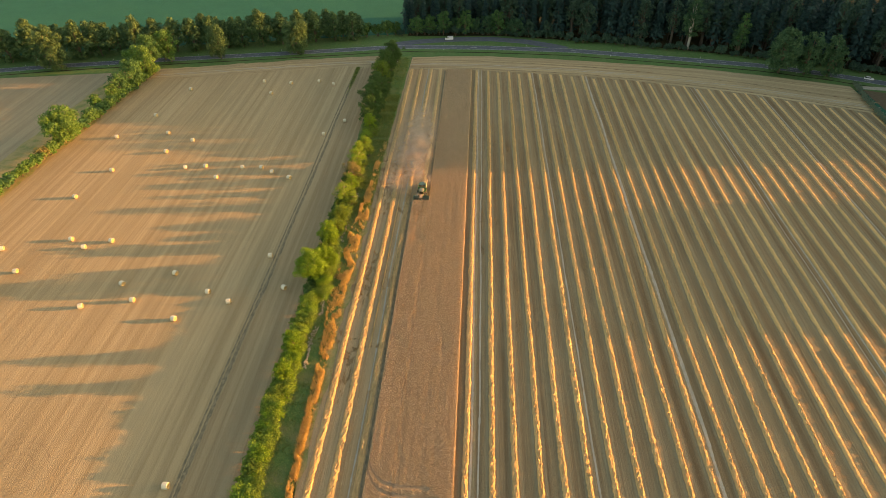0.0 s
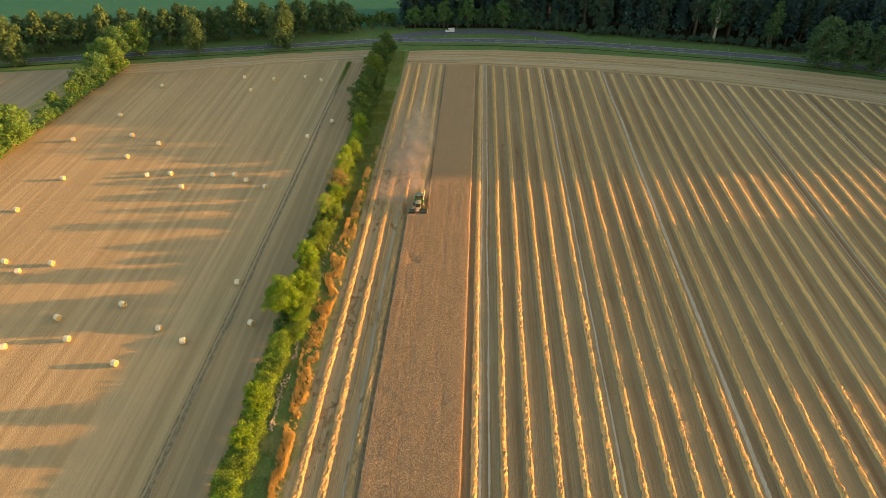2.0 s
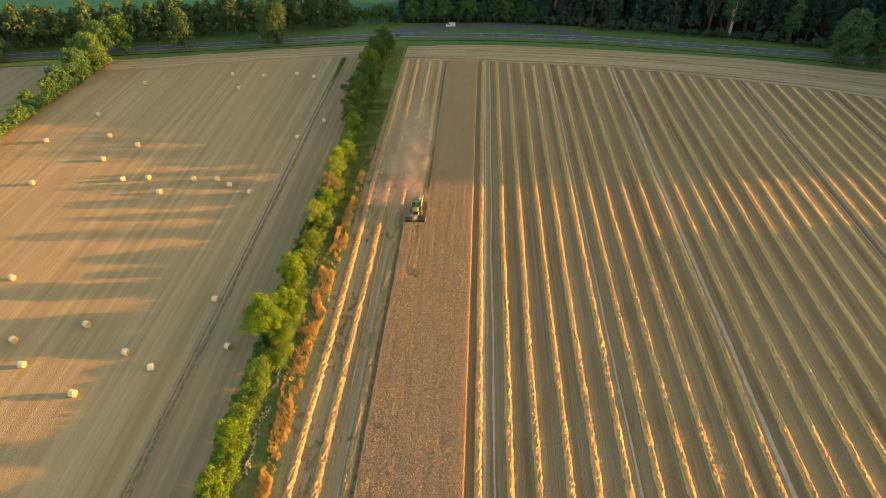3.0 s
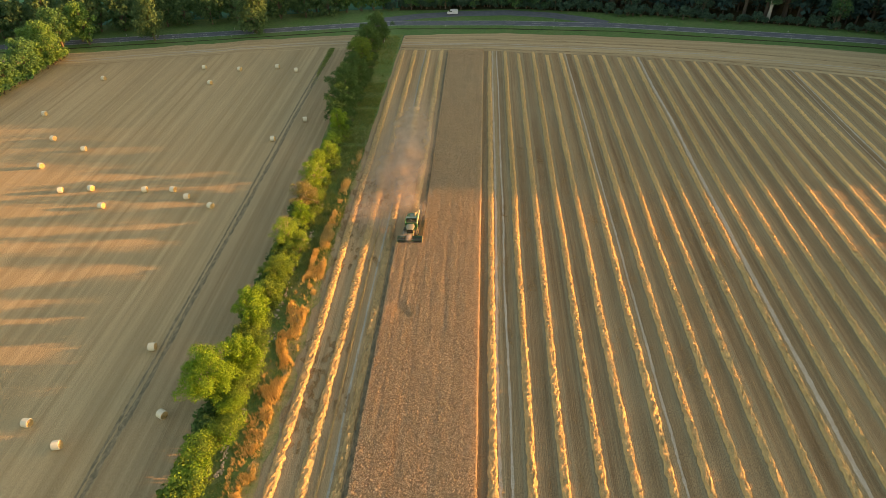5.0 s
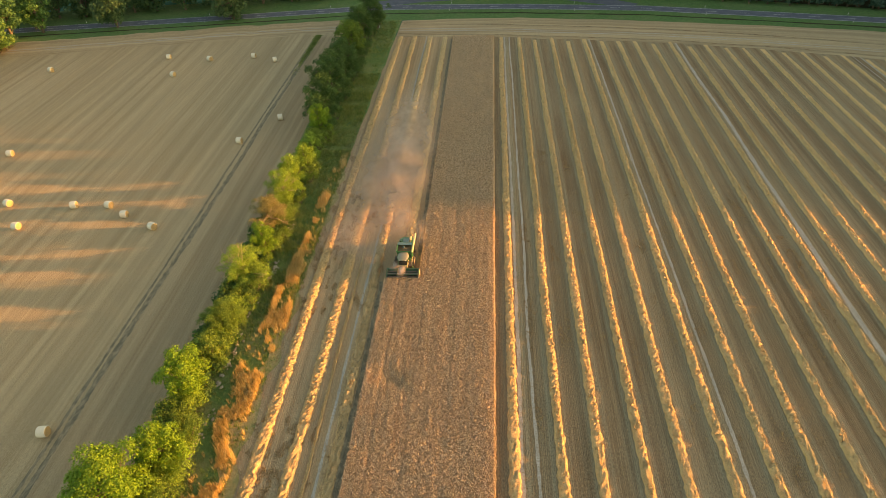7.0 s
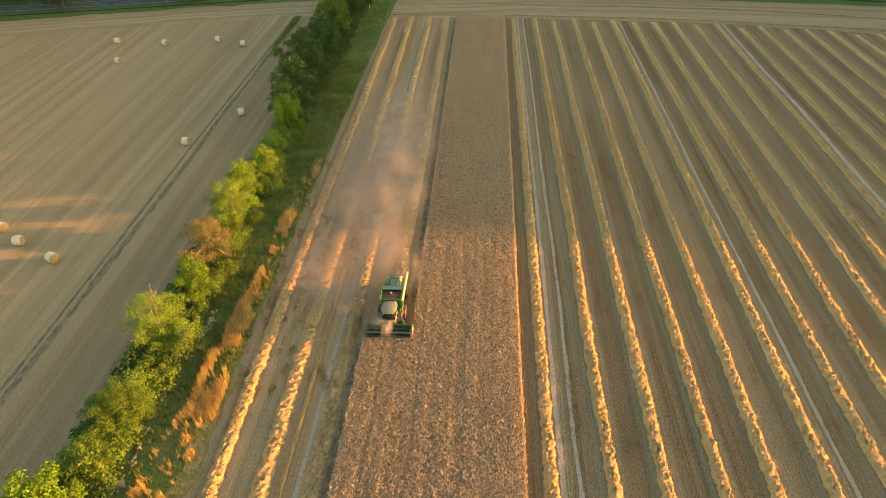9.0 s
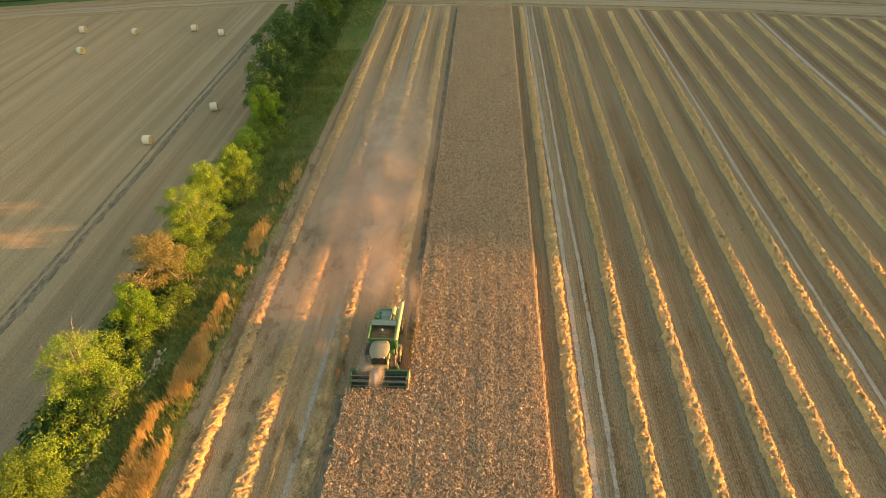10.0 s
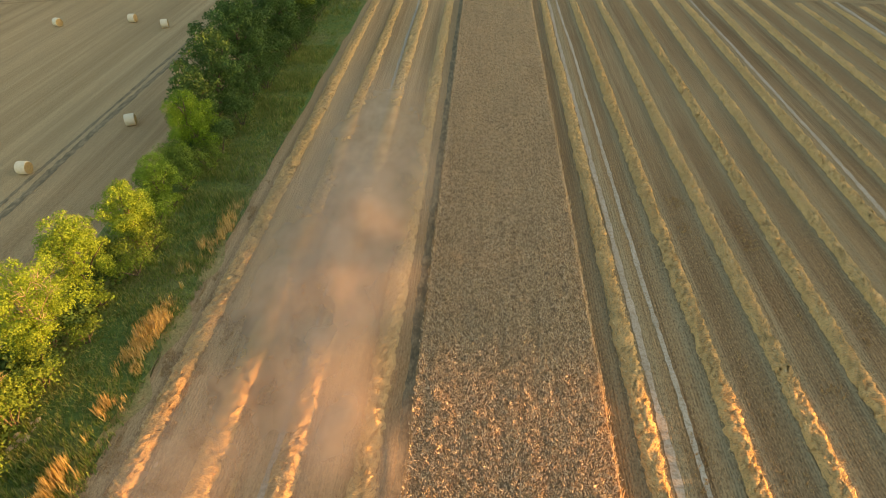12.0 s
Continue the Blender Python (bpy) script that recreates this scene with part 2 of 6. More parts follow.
M_STONE = straw_material("pale_field_stone", (0.62, 0.55, 0.43), (0.50, 0.43, 0.32), (0.30, 0.25, 0.17))
M_WHITE = paint_material("white_road_paint", (0.75, 0.75, 0.72), 0.6, 0.2)
M_BARK = paint_material("bark", (0.13, 0.10, 0.07), 0.9, 0.2)
M_BARK_DARK = paint_material("dark_forest_bark", (0.06, 0.05, 0.04), 0.9, 0.1)
M_BARK_PALE = paint_material("pale_dead_branch", (0.46, 0.37, 0.25), 0.9, 0.2)
M_BARK_BIRCH = paint_material("birch_bark", (0.42, 0.40, 0.35), 0.8, 0.1)
L_BRIGHT = leaf_material("bright_green_leaves", [(0.120, 0.235, 0.022), (0.19, 0.33, 0.030), (0.26, 0.405, 0.042)])
L_GREEN = leaf_material("green_leaves", [(0.100, 0.175, 0.027), (0.16, 0.255, 0.038), (0.225, 0.32, 0.053)])
# L_GREEN taken darker: shade mixed into the leaf colour
L_DARK = leaf_material("dark_shaded_green_leaves", [(0.052, 0.115, 0.030), (0.085, 0.17, 0.042), (0.12, 0.215, 0.055)])
L_YELLOW = leaf_material("yellowing_leaves", [(0.165, 0.275, 0.035), (0.25, 0.385, 0.048), (0.33, 0.47, 0.068)])
L_BROWN = leaf_material("brown_dry_leaves", [(0.22, 0.195, 0.075), (0.29, 0.25, 0.095), (0.31, 0.30, 0.10)])
L_FOREST = leaf_material("forest_broad_leaves", [(0.040, 0.092, 0.068), (0.062, 0.126, 0.086), (0.090, 0.160, 0.098)], 0.3)
L_CONIFER = leaf_material("dark_conifer_needles", [(0.020, 0.058, 0.058), (0.034, 0.084, 0.076), (0.052, 0.108, 0.090)], 0.2)
L_AVENUE = leaf_material("sunlit_avenue_leaves", [(0.066, 0.135, 0.055), (0.105, 0.19, 0.075), (0.15, 0.24, 0.092)], 0.35)
L_LIME = leaf_material("avenue_tree_leaves", [(0.046, 0.120, 0.062), (0.075, 0.172, 0.085), (0.11, 0.215, 0.10)], 0.35)
L_CORNER = leaf_material("roadside_tree_leaves", [(0.050, 0.125, 0.060), (0.082, 0.175, 0.080), (0.12, 0.22, 0.10)], 0.35)
L_WEST = leaf_material("western_hedge_leaves", [(0.095, 0.20, 0.050), (0.15, 0.285, 0.066), (0.215, 0.36, 0.088)], 0.35)
L_YOUNG = leaf_material("young_wood_edge_leaves", [(0.065, 0.165, 0.058), (0.10, 0.23, 0.075), (0.15, 0.285, 0.095)], 0.35)
L_GREY = leaf_material("grey_green_leaves", [(0.13, 0.19, 0.13), (0.18, 0.25, 0.17), (0.24, 0.30, 0.20)], 0.3)
G_DRY = leaf_material("dry_orange_grass", [(0.58, 0.40, 0.14), (0.76, 0.55, 0.215), (0.86, 0.69, 0.36)], 0.35)
G_GREEN = leaf_material("green_weeds", [(0.125, 0.215, 0.045), (0.215, 0.315, 0.07), (0.34, 0.38, 0.115), (0.47, 0.42, 0.16)], 0.35)
M_STUBBLE = leaf_material("cut_stubble", [(0.40, 0.25, 0.12), (0.52, 0.35, 0.17), (0.62, 0.46, 0.24)], 0.25)
M_STRAW_LOOSE = leaf_material("loose_straws", [(0.30, 0.21, 0.095), (0.66, 0.48, 0.235), (0.82, 0.62, 0.325), (0.90, 0.74, 0.45)], 0.15)

# ---------------------------------------------------------------- mesh helpers


def mesh_of(name, verts, faces, smooth=False, uv=None):
    """A mesh from arrays: verts (n, 3) and faces (m, k)."""
    verts, faces = np.asarray(verts, float), np.asarray(faces, int)
    me = bpy.data.meshes.new(name)
    me.vertices.add(len(verts))
    me.vertices.foreach_set("co", verts.ravel())
    me.loops.add(faces.size)
    me.loops.foreach_set("vertex_index", faces.ravel())
    me.polygons.add(len(faces))
    me.polygons.foreach_set("loop_start", np.arange(0, faces.size, faces.shape[1]))
    if smooth:
        me.polygons.foreach_set("use_smooth", np.ones(len(faces), bool))
    if uv is not None:
        layer = me.uv_layers.new(name="UVMap")
        layer.data.foreach_set("uv", np.asarray(uv, float)[faces.ravel()].ravel())
    me.update(calc_edges=True)
    return me


def thing(name, me, material, label="", category="", group="", kind="", at=None):
    ob = new(name, me)
    if me is not None and material is not None:
        me.materials.append(material)
    if at is not None:
        ob.matrix_basis = at
    return tagged(ob, label, category, group, kind)


def part(name, bm, material, parent, label=""):
    """Links a bmesh (or a mesh) as one mesh object under a thing or a part."""
    if isinstance(bm, bmesh.types.BMesh):
        me = bpy.data.meshes.new(name)
        bmesh.ops.recalc_face_normals(bm, faces=bm.faces[:])
        bm.to_mesh(me)
        bm.free()
    else:
        me = bm
    if material is not None and not me.materials:
        me.materials.append(material)
    ob = new(name, me)
    ob.parent = parent
    return tagged(ob, label)


def smooth1(x, step, seed, amp=1.0):
    """Smooth noise along a line, -amp to amp."""
    r = np.random.default_rng(seed).uniform(-amp, amp, 4096)
    u = (np.asarray(x, float) + 2000.0) / step
    i = np.floor(u).astype(int) % 4095
    f = u - np.floor(u)
    f = f * f * (3 - 2 * f)
    return r[i] * (1 - f) + r[i + 1] * f


def smooth2(x, y, step, seed):
    """Smooth noise over the plan, -1 to 1."""
    g = np.random.default_rng(seed).uniform(-1, 1, (512, 512))
    u, v = (np.asarray(x, float) + 3000.0) / step, (np.asarray(y, float) + 3000.0) / step
    i, j = np.floor(u).astype(int), np.floor(v).astype(int)
    f, h = u - i, v - j
    f, h = f * f * (3 - 2 * f), h * h * (3 - 2 * h)
    i, j = i % 511, j % 511
    return (g[i, j] * (1 - f) + g[i + 1, j] * f) * (1 - h) + (g[i, j + 1] * (1 - f) + g[i + 1, j + 1] * f) * h


def strip(name, left, right, material, label, z=0.0, kind="structure", category="", steps=4, rough=0.0, seed=1):
    """A sheet between two polylines with the same count of points; u runs across in metres, v along."""
    L, R = np.array(left, float), np.array(right, float)
    n = len(L)
    k = np.linspace(0, n - 1, (n - 1) * steps + 1)
    Lx, Ly = np.interp(k, range(n), L[:, 0]), np.interp(k, range(n), L[:, 1])
    Rx, Ry = np.interp(k, range(n), R[:, 0]), np.interp(k, range(n), R[:, 1])
    if rough:
        d = np.cumsum(np.hypot(np.gradient(Lx), np.gradient(Ly)))
        Ly = Ly + smooth1(d, 5.0, seed, rough)
        Ry = Ry + smooth1(d, 6.0, seed + 9, rough)
        Lx = Lx + smooth1(d, 4.0, seed + 3, rough)
        Rx = Rx + smooth1(d, 4.5, seed + 5, rough)
    along = np.concatenate([[0], np.cumsum(np.hypot(np.diff(Lx), np.diff(Ly)))])
    wide = np.hypot(Rx - Lx, Ry - Ly)
    m = len(k)
    V = np.zeros((2 * m, 3))
    V[0::2] = np.stack([Lx, Ly, np.full(m, z)], 1)
    V[1::2] = np.stack([Rx, Ry, np.full(m, z)], 1)
    UV = np.zeros((2 * m, 2))
    UV[0::2] = np.stack([np.zeros(m), along], 1)
    UV[1::2] = np.stack([wide, along], 1)
    a = np.arange(m - 1) * 2
    F = np.stack([a, a + 1, a + 3, a + 2], 1)
    me = mesh_of(name, V, F, uv=UV)
    if me.polygons[0].normal.z < 0:
        me.flip_normals()
    return thing(name, me, material, label, category, kind=kind)


def offset(line, d):
    """A polyline moved sideways by d metres (to its left for plus)."""
    P = np.array(line, float)
    T = np.gradient(P, axis=0)
    T /= np.linalg.norm(T, axis=1)[:, None]
    return np.stack([P[:, 0] - T[:, 1] * d, P[:, 1] + T[:, 0] * d], 1)


# ---------------------------------------------------------------- the ground, fields and road
EAST_TOP = [(-35.5, 352.5), (-15, 354.5), (10, 354.5), (40, 351), (66, 347), (101, 341), (130, 334.5), (157, 326.5), (178, 319), (197, 311.5)]
EAST_LOW = [(-35.5, 335), (-15, 333.7), (2, 332.8), (33, 329), (60, 325), (90, 318), (115, 310.5), (142, 302), (165, 292), (196, 278.5)]
WEST_TOP = [(-183, 333), (-144, 340.5), (-112, 347), (-80, 352), (-52, 355.5)]
WEST_LOW = [(-183, 316), (-144, 324), (-112, 330.5), (-80, 336), (-52, 339)]
ROAD = [(-900, 190), (-600, 255), (-420, 297), (-277, 331), (-247, 338), (-182, 349), (-115, 359), (-61, 368), (-40, 370.5), (10, 369), (60, 364), (105, 354), (160, 341), (192, 328.5), (218, 315.5), (270, 287), (360, 235), (520, 140), (800, -30)]


def headland_end(x):
    """The y at which the swaths stop."""
    return float(np.interp(x, [p[0] for p in EAST_LOW], [p[1] for p in EAST_LOW]))


gv = np.array([(-3000, -3000, -0.10), (3000, -3000, -0.10), (3000, 3000, -0.10), (-3000, 3000, -0.10)])
thing("ground", mesh_of("ground", gv, [[0, 1, 2, 3]]), M_MEADOW, "wide green meadow and young crop reaching the horizon", "meadow", kind="structure")

strip("field_east", [(-37, -150), (-37, 100), (-37, 220), (-35.5, 352)], [(198, -150), (198, 100), (197.5, 220), (197, 311)], M_STUB_E,
      "cut grain field of brown stubble between straw swaths", category="stubble field", steps=6)
strip("headland_east", EAST_TOP, EAST_LOW, M_HEADLAND, "pale headland stubble turned across the end of the field", z=0.03, category="stubble field", rough=0.4, steps=8)
for k, (d, hw) in enumerate(((2.6, 0.5), (6.8, 0.28), (8.8, 0.28), (14.0, 0.5))):
    strip("headland_track", offset(EAST_LOW, d + hw), offset(EAST_LOW, d - hw), M_STUB_E if k in (0, 3) else M_TRACK, "wheel track and chaff line along the headland", z=0.042, category="wheel track", rough=0.28, steps=24, seed=50 + k)
    strip("headland_track", offset(WEST_LOW, d + hw - 1), offset(WEST_LOW, d - hw - 1), M_STUB_W if k in (0, 3) else M_TRACK, "faint wheel track along the headland", z=0.042, category="wheel track", rough=0.3, steps=24, seed=60 + k)
strip("chaff_strip", [(-36.9, -150), (-36.9, 100), (-36.9, 220), (-36.0, 334.5)], [(-14.4, -150), (-14.4, 100), (-14.4, 220), (-14.4, 333.4)], M_STUB_CHAFF,
      "freshly cut stubble strewn with pale chaff", z=0.012, category="stubble field", steps=10)
strip("field_west", [(-215, -150), (-205, 100), (-190, 199), (-183, 333)], [(-49, -150), (-49, 100), (-49, 220), (-51, 355)], M_STUB_W,
      "baled stubble field in long pale and brown stripes", category="stubble field", steps=6)
strip("field_west_margin", [(-64.2, -150), (-64.2, 100), (-64.2, 220), (-64.2, 335)], [(-49.5, -150), (-49.5, 100), (-49.5, 220), (-51, 338)], M_STUB_HEDGE,
      "browner cut stubble between the rut and the hedge", z=0.012, category="stubble field", steps=40, rough=0.35, seed=33)
strip("headland_west", WEST_TOP, WEST_LOW, M_HEADLAND, "pale headland stubble along the end of the baled field", z=0.03, category="stubble field", rough=0.9, steps=14)
strip("margin_west", [(-234, -150), (-224, 100), (-209, 199), (-203, 333)], [(-213, -150), (-203, 100), (-187.6, 199), (-180.8, 333)], M_DRYBANK,
      "dry grass margin along the western hedge", z=0.045, category="grass margin", rough=0.7, steps=40, seed=71)
strip("field_far_west", [(-700, -150), (-700, 100), (-700, 220)], [(-222, -150), (-212, 100), (-200, 220)], M_STUB_FAR, "stubble field beyond the western hedge", category="stubble field")
strip("field_far_west_end", [(-700, 220), (-500, 268), (-280, 318), (-205, 328)], [(-700, 219), (-500, 219.5), (-280, 219.5), (-199, 220)], M_STUB_FAR, "stubble field end beside the road verge", category="stubble field")
strip("bank", [(-50.6, -150), (-50.6, 100), (-51, 220), (-52.6, 356)], [(-36.6, -150), (-36.9, 100), (-36.8, 220), (-35.6, 354)], M_BANK,
      "weedy field margin of green and dry grass", z=0.05, category="grass margin", rough=0.28, steps=60, seed=4)
strip("bank_north", [(-50.3, 246), (-50.8, 290), (-52.2, 355)], [(-38.0, 246), (-37.2, 290), (-36.2, 353)], M_BANK_SHADE,
      "lush green grass margin, toned for shade, beside the northern hedge", z=0.058, category="grass margin", rough=0.9, steps=50, seed=14)
strip("dry_margin", [(-37.4, -150), (-37.8, 100), (-38.8, 145), (-38.4, 180), (-37.7, 215), (-37.3, 250)], [(-36.1, -150), (-36.3, 100), (-36.2, 145), (-36.1, 180), (-36.2, 215), (-36.6, 250)], M_DRYBANK,
      "dry brown and orange grass margin beside the stubble", z=0.062, category="grass margin", rough=1.1, steps=40, seed=24)
strip("verge_south", offset(ROAD, 0), offset(ROAD, -17), M_VERGE, "mown green verge beside the road", z=-0.03, category="verge", steps=6, rough=0.6)
strip("verge_north", offset(ROAD, 24), offset(ROAD, 0), M_VERGE, "rough green verge beyond the road", z=-0.035, category="verge", steps=6, rough=0.6)
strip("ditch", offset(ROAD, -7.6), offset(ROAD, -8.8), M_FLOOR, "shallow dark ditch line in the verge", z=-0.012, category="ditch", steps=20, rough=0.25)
strip("road", offset(ROAD, 3.3), offset(ROAD, -3.3), M_ASPHALT, "two-lane grey asphalt country road", z=0.02, category="road", steps=6)
LAYBY = [(-52, 373), (-44, 376), (-30, 380.5), (-10, 383.5), (12, 384), (32, 379.5), (48, 372), (56, 366.5)]
strip("lay_by", offset(LAYBY, 4.2), offset(LAYBY, -3.6), M_ASPHALT, "grey asphalt lay-by curving behind a grass island", z=0.016, category="lay-by", steps=6)
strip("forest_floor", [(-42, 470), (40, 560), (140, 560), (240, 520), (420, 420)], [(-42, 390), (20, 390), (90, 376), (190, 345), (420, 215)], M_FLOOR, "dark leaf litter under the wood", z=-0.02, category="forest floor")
strip("soil_plot", [(199, 130), (199, 220), (201, 308)], [(240, 130), (240, 220), (240, 290)], M_SOIL, "bare brown plot beyond the boundary hedge", z=-0.01, category="soil")
strip("gravel_track", [(199, 309), (215, 306), (235, 296)], [(199, 313), (216, 310.5), (238, 300)], M_TRACK, "grey gravel track leading off the road", z=0.02, category="track")

# road lines: an edge line on each side and single dashes in the middle


def ribbon_mesh(name, line, half, z, steps=6):
    P = np.array(line, float)
    k = np.linspace(0, len(P) - 1, (len(P) - 1) * steps + 1)
    Q = np.stack([np.interp(k, range(len(P)), P[:, 0]), np.interp(k, range(len(P)), P[:, 1])], 1)
    A, B = offset(Q, half), offset(Q, -half)
    m = len(Q)
    V = np.zeros((2 * m, 3))
    V[0::2, :2], V[1::2, :2], V[:, 2] = B, A, z
    a = np.arange(m - 1) * 2
    return mesh_of(name, V, np.stack([a, a + 1, a + 3, a + 2], 1)[:, ::-1])


road_near = [p for p in ROAD if -430 < p[0] < 370]
for side in (2.95, -2.95):
    thing("edge_line", ribbon_mesh("edge_line", offset(road_near, side), 0.08, 0.026), M_WHITE, "white painted line along the asphalt edge", "road marking", group="road edge lines", kind="structure")
rp = np.array(road_near)
rl = np.concatenate([[0], np.cumsum(np.hypot(*np.diff(rp, axis=0).T))])
dash_mesh = mesh_of("dash", [(-2, -0.07, 0), (2, -0.07, 0), (2, 0.07, 0), (-2, 0.07, 0)], [[0, 1, 2, 3]])
dash_mesh.materials.append(M_WHITE)
for s in np.arange(20, rl[-1] - 20, 12.0):
    x, y = np.interp(s, rl, rp[:, 0]), np.interp(s, rl, rp[:, 1])
    x2, y2 = np.interp(s + 1, rl, rp[:, 0]), np.interp(s + 1, rl, rp[:, 1])
    d = tagged(new("centre_dash", dash_mesh), "white dash on the asphalt centre line", "road marking", "centre dashes", "structure")
    d.matrix_basis = pose(x, y, 0.027, 0, 0, math.degrees(math.atan2(y2 - y, x2 - x)))

# wheel tracks of the sprayer through the east field, and the dark rut of the west field


def wheel_track(x, y0, y1, half, seed, material=M_TRACK, z=0.02, label="pale bare wheel track pressed through the stubble", wander=0.25):
    ys = np.arange(y0, y1, 0.45)
    c = x + smooth1(ys, 28, seed, wander) + smooth1(ys, 5, seed + 1, 0.06)
    w = half * (1 + smooth1(ys, 0.55, seed + 2, 0.32) + smooth1(ys, 5, seed + 4, 0.15))
    m = len(ys)
    V = np.zeros((2 * m, 3))
    V[0::2], V[1::2] = np.stack([c - w, ys, np.full(m, z)], 1), np.stack([c + w, ys, np.full(m, z)], 1)
    a = np.arange(m - 1) * 2
    return thing("wheel_track", mesh_of("wheel_track", V, np.stack([a, a + 1, a + 3, a + 2], 1)), material, label, "wheel track", group="wheel tracks", kind="structure")


for k, (tx, hw) in enumerate([(4.95, 0.22), (33.05, 0.24), (61.6, 0.42), (115.8, 0.26), (147.0, 0.24), (-24.2, 0.36)]):
    for dx in ((-0.95, 0.95) if k != 5 else (0.0,)):
        wheel_track(tx + dx, -40, headland_end(tx) + 1, hw if dx > 0 else hw * (1.25 if k == 0 else 0.55), 100 + 10 * k + int(dx > 0))
# dark strips paint the crop's shadow along its western foot
wheel_track(-21.3, 40, 198, 0.42, 410, M_RUT, 0.024, "dark lane beside the standing crop, darkened as its shadow", 0.08)
wheel_track(-14.95, 206, 332, 0.40, 420, M_RUT, 0.024, "dark lane beside the standing crop, darkened as its shadow", 0.08)
for dx, hw in ((-0.75, 0.28), (0.50, 0.52)):
    wheel_track(-65.25 + dx, -40, 337, hw, 300 + int(10 * dx), M_RUT, 0.022 + (0.008 if dx > 0 else 0), "dark weedy rut running the length of the baled field", 0.3)


# rings pressed into the baled stubble where a machine turned
for k, (rr, a0, a1) in enumerate(((3.2, -20, 250), (4.9, 10, 300), (6.6, 60, 330), (8.3, 30, 170), (10.0, 80, 200))):
    th = np.radians(np.linspace(a0, a1, 70))
    arc = np.stack([-107.5 + rr * np.cos(th), 77.0 + rr * np.sin(th)], 1)
    thing("turning_track", ribbon_mesh("turning_track", arc, 0.11 + 0.04 * (k % 2), 0.018 + 0.002 * k, 1), M_STUB_HEDGE, "curved wheel track of a turning machine on stubble", "wheel track", group="turning tracks", kind="structure")


# ---------------------------------------------------------------- straw swaths


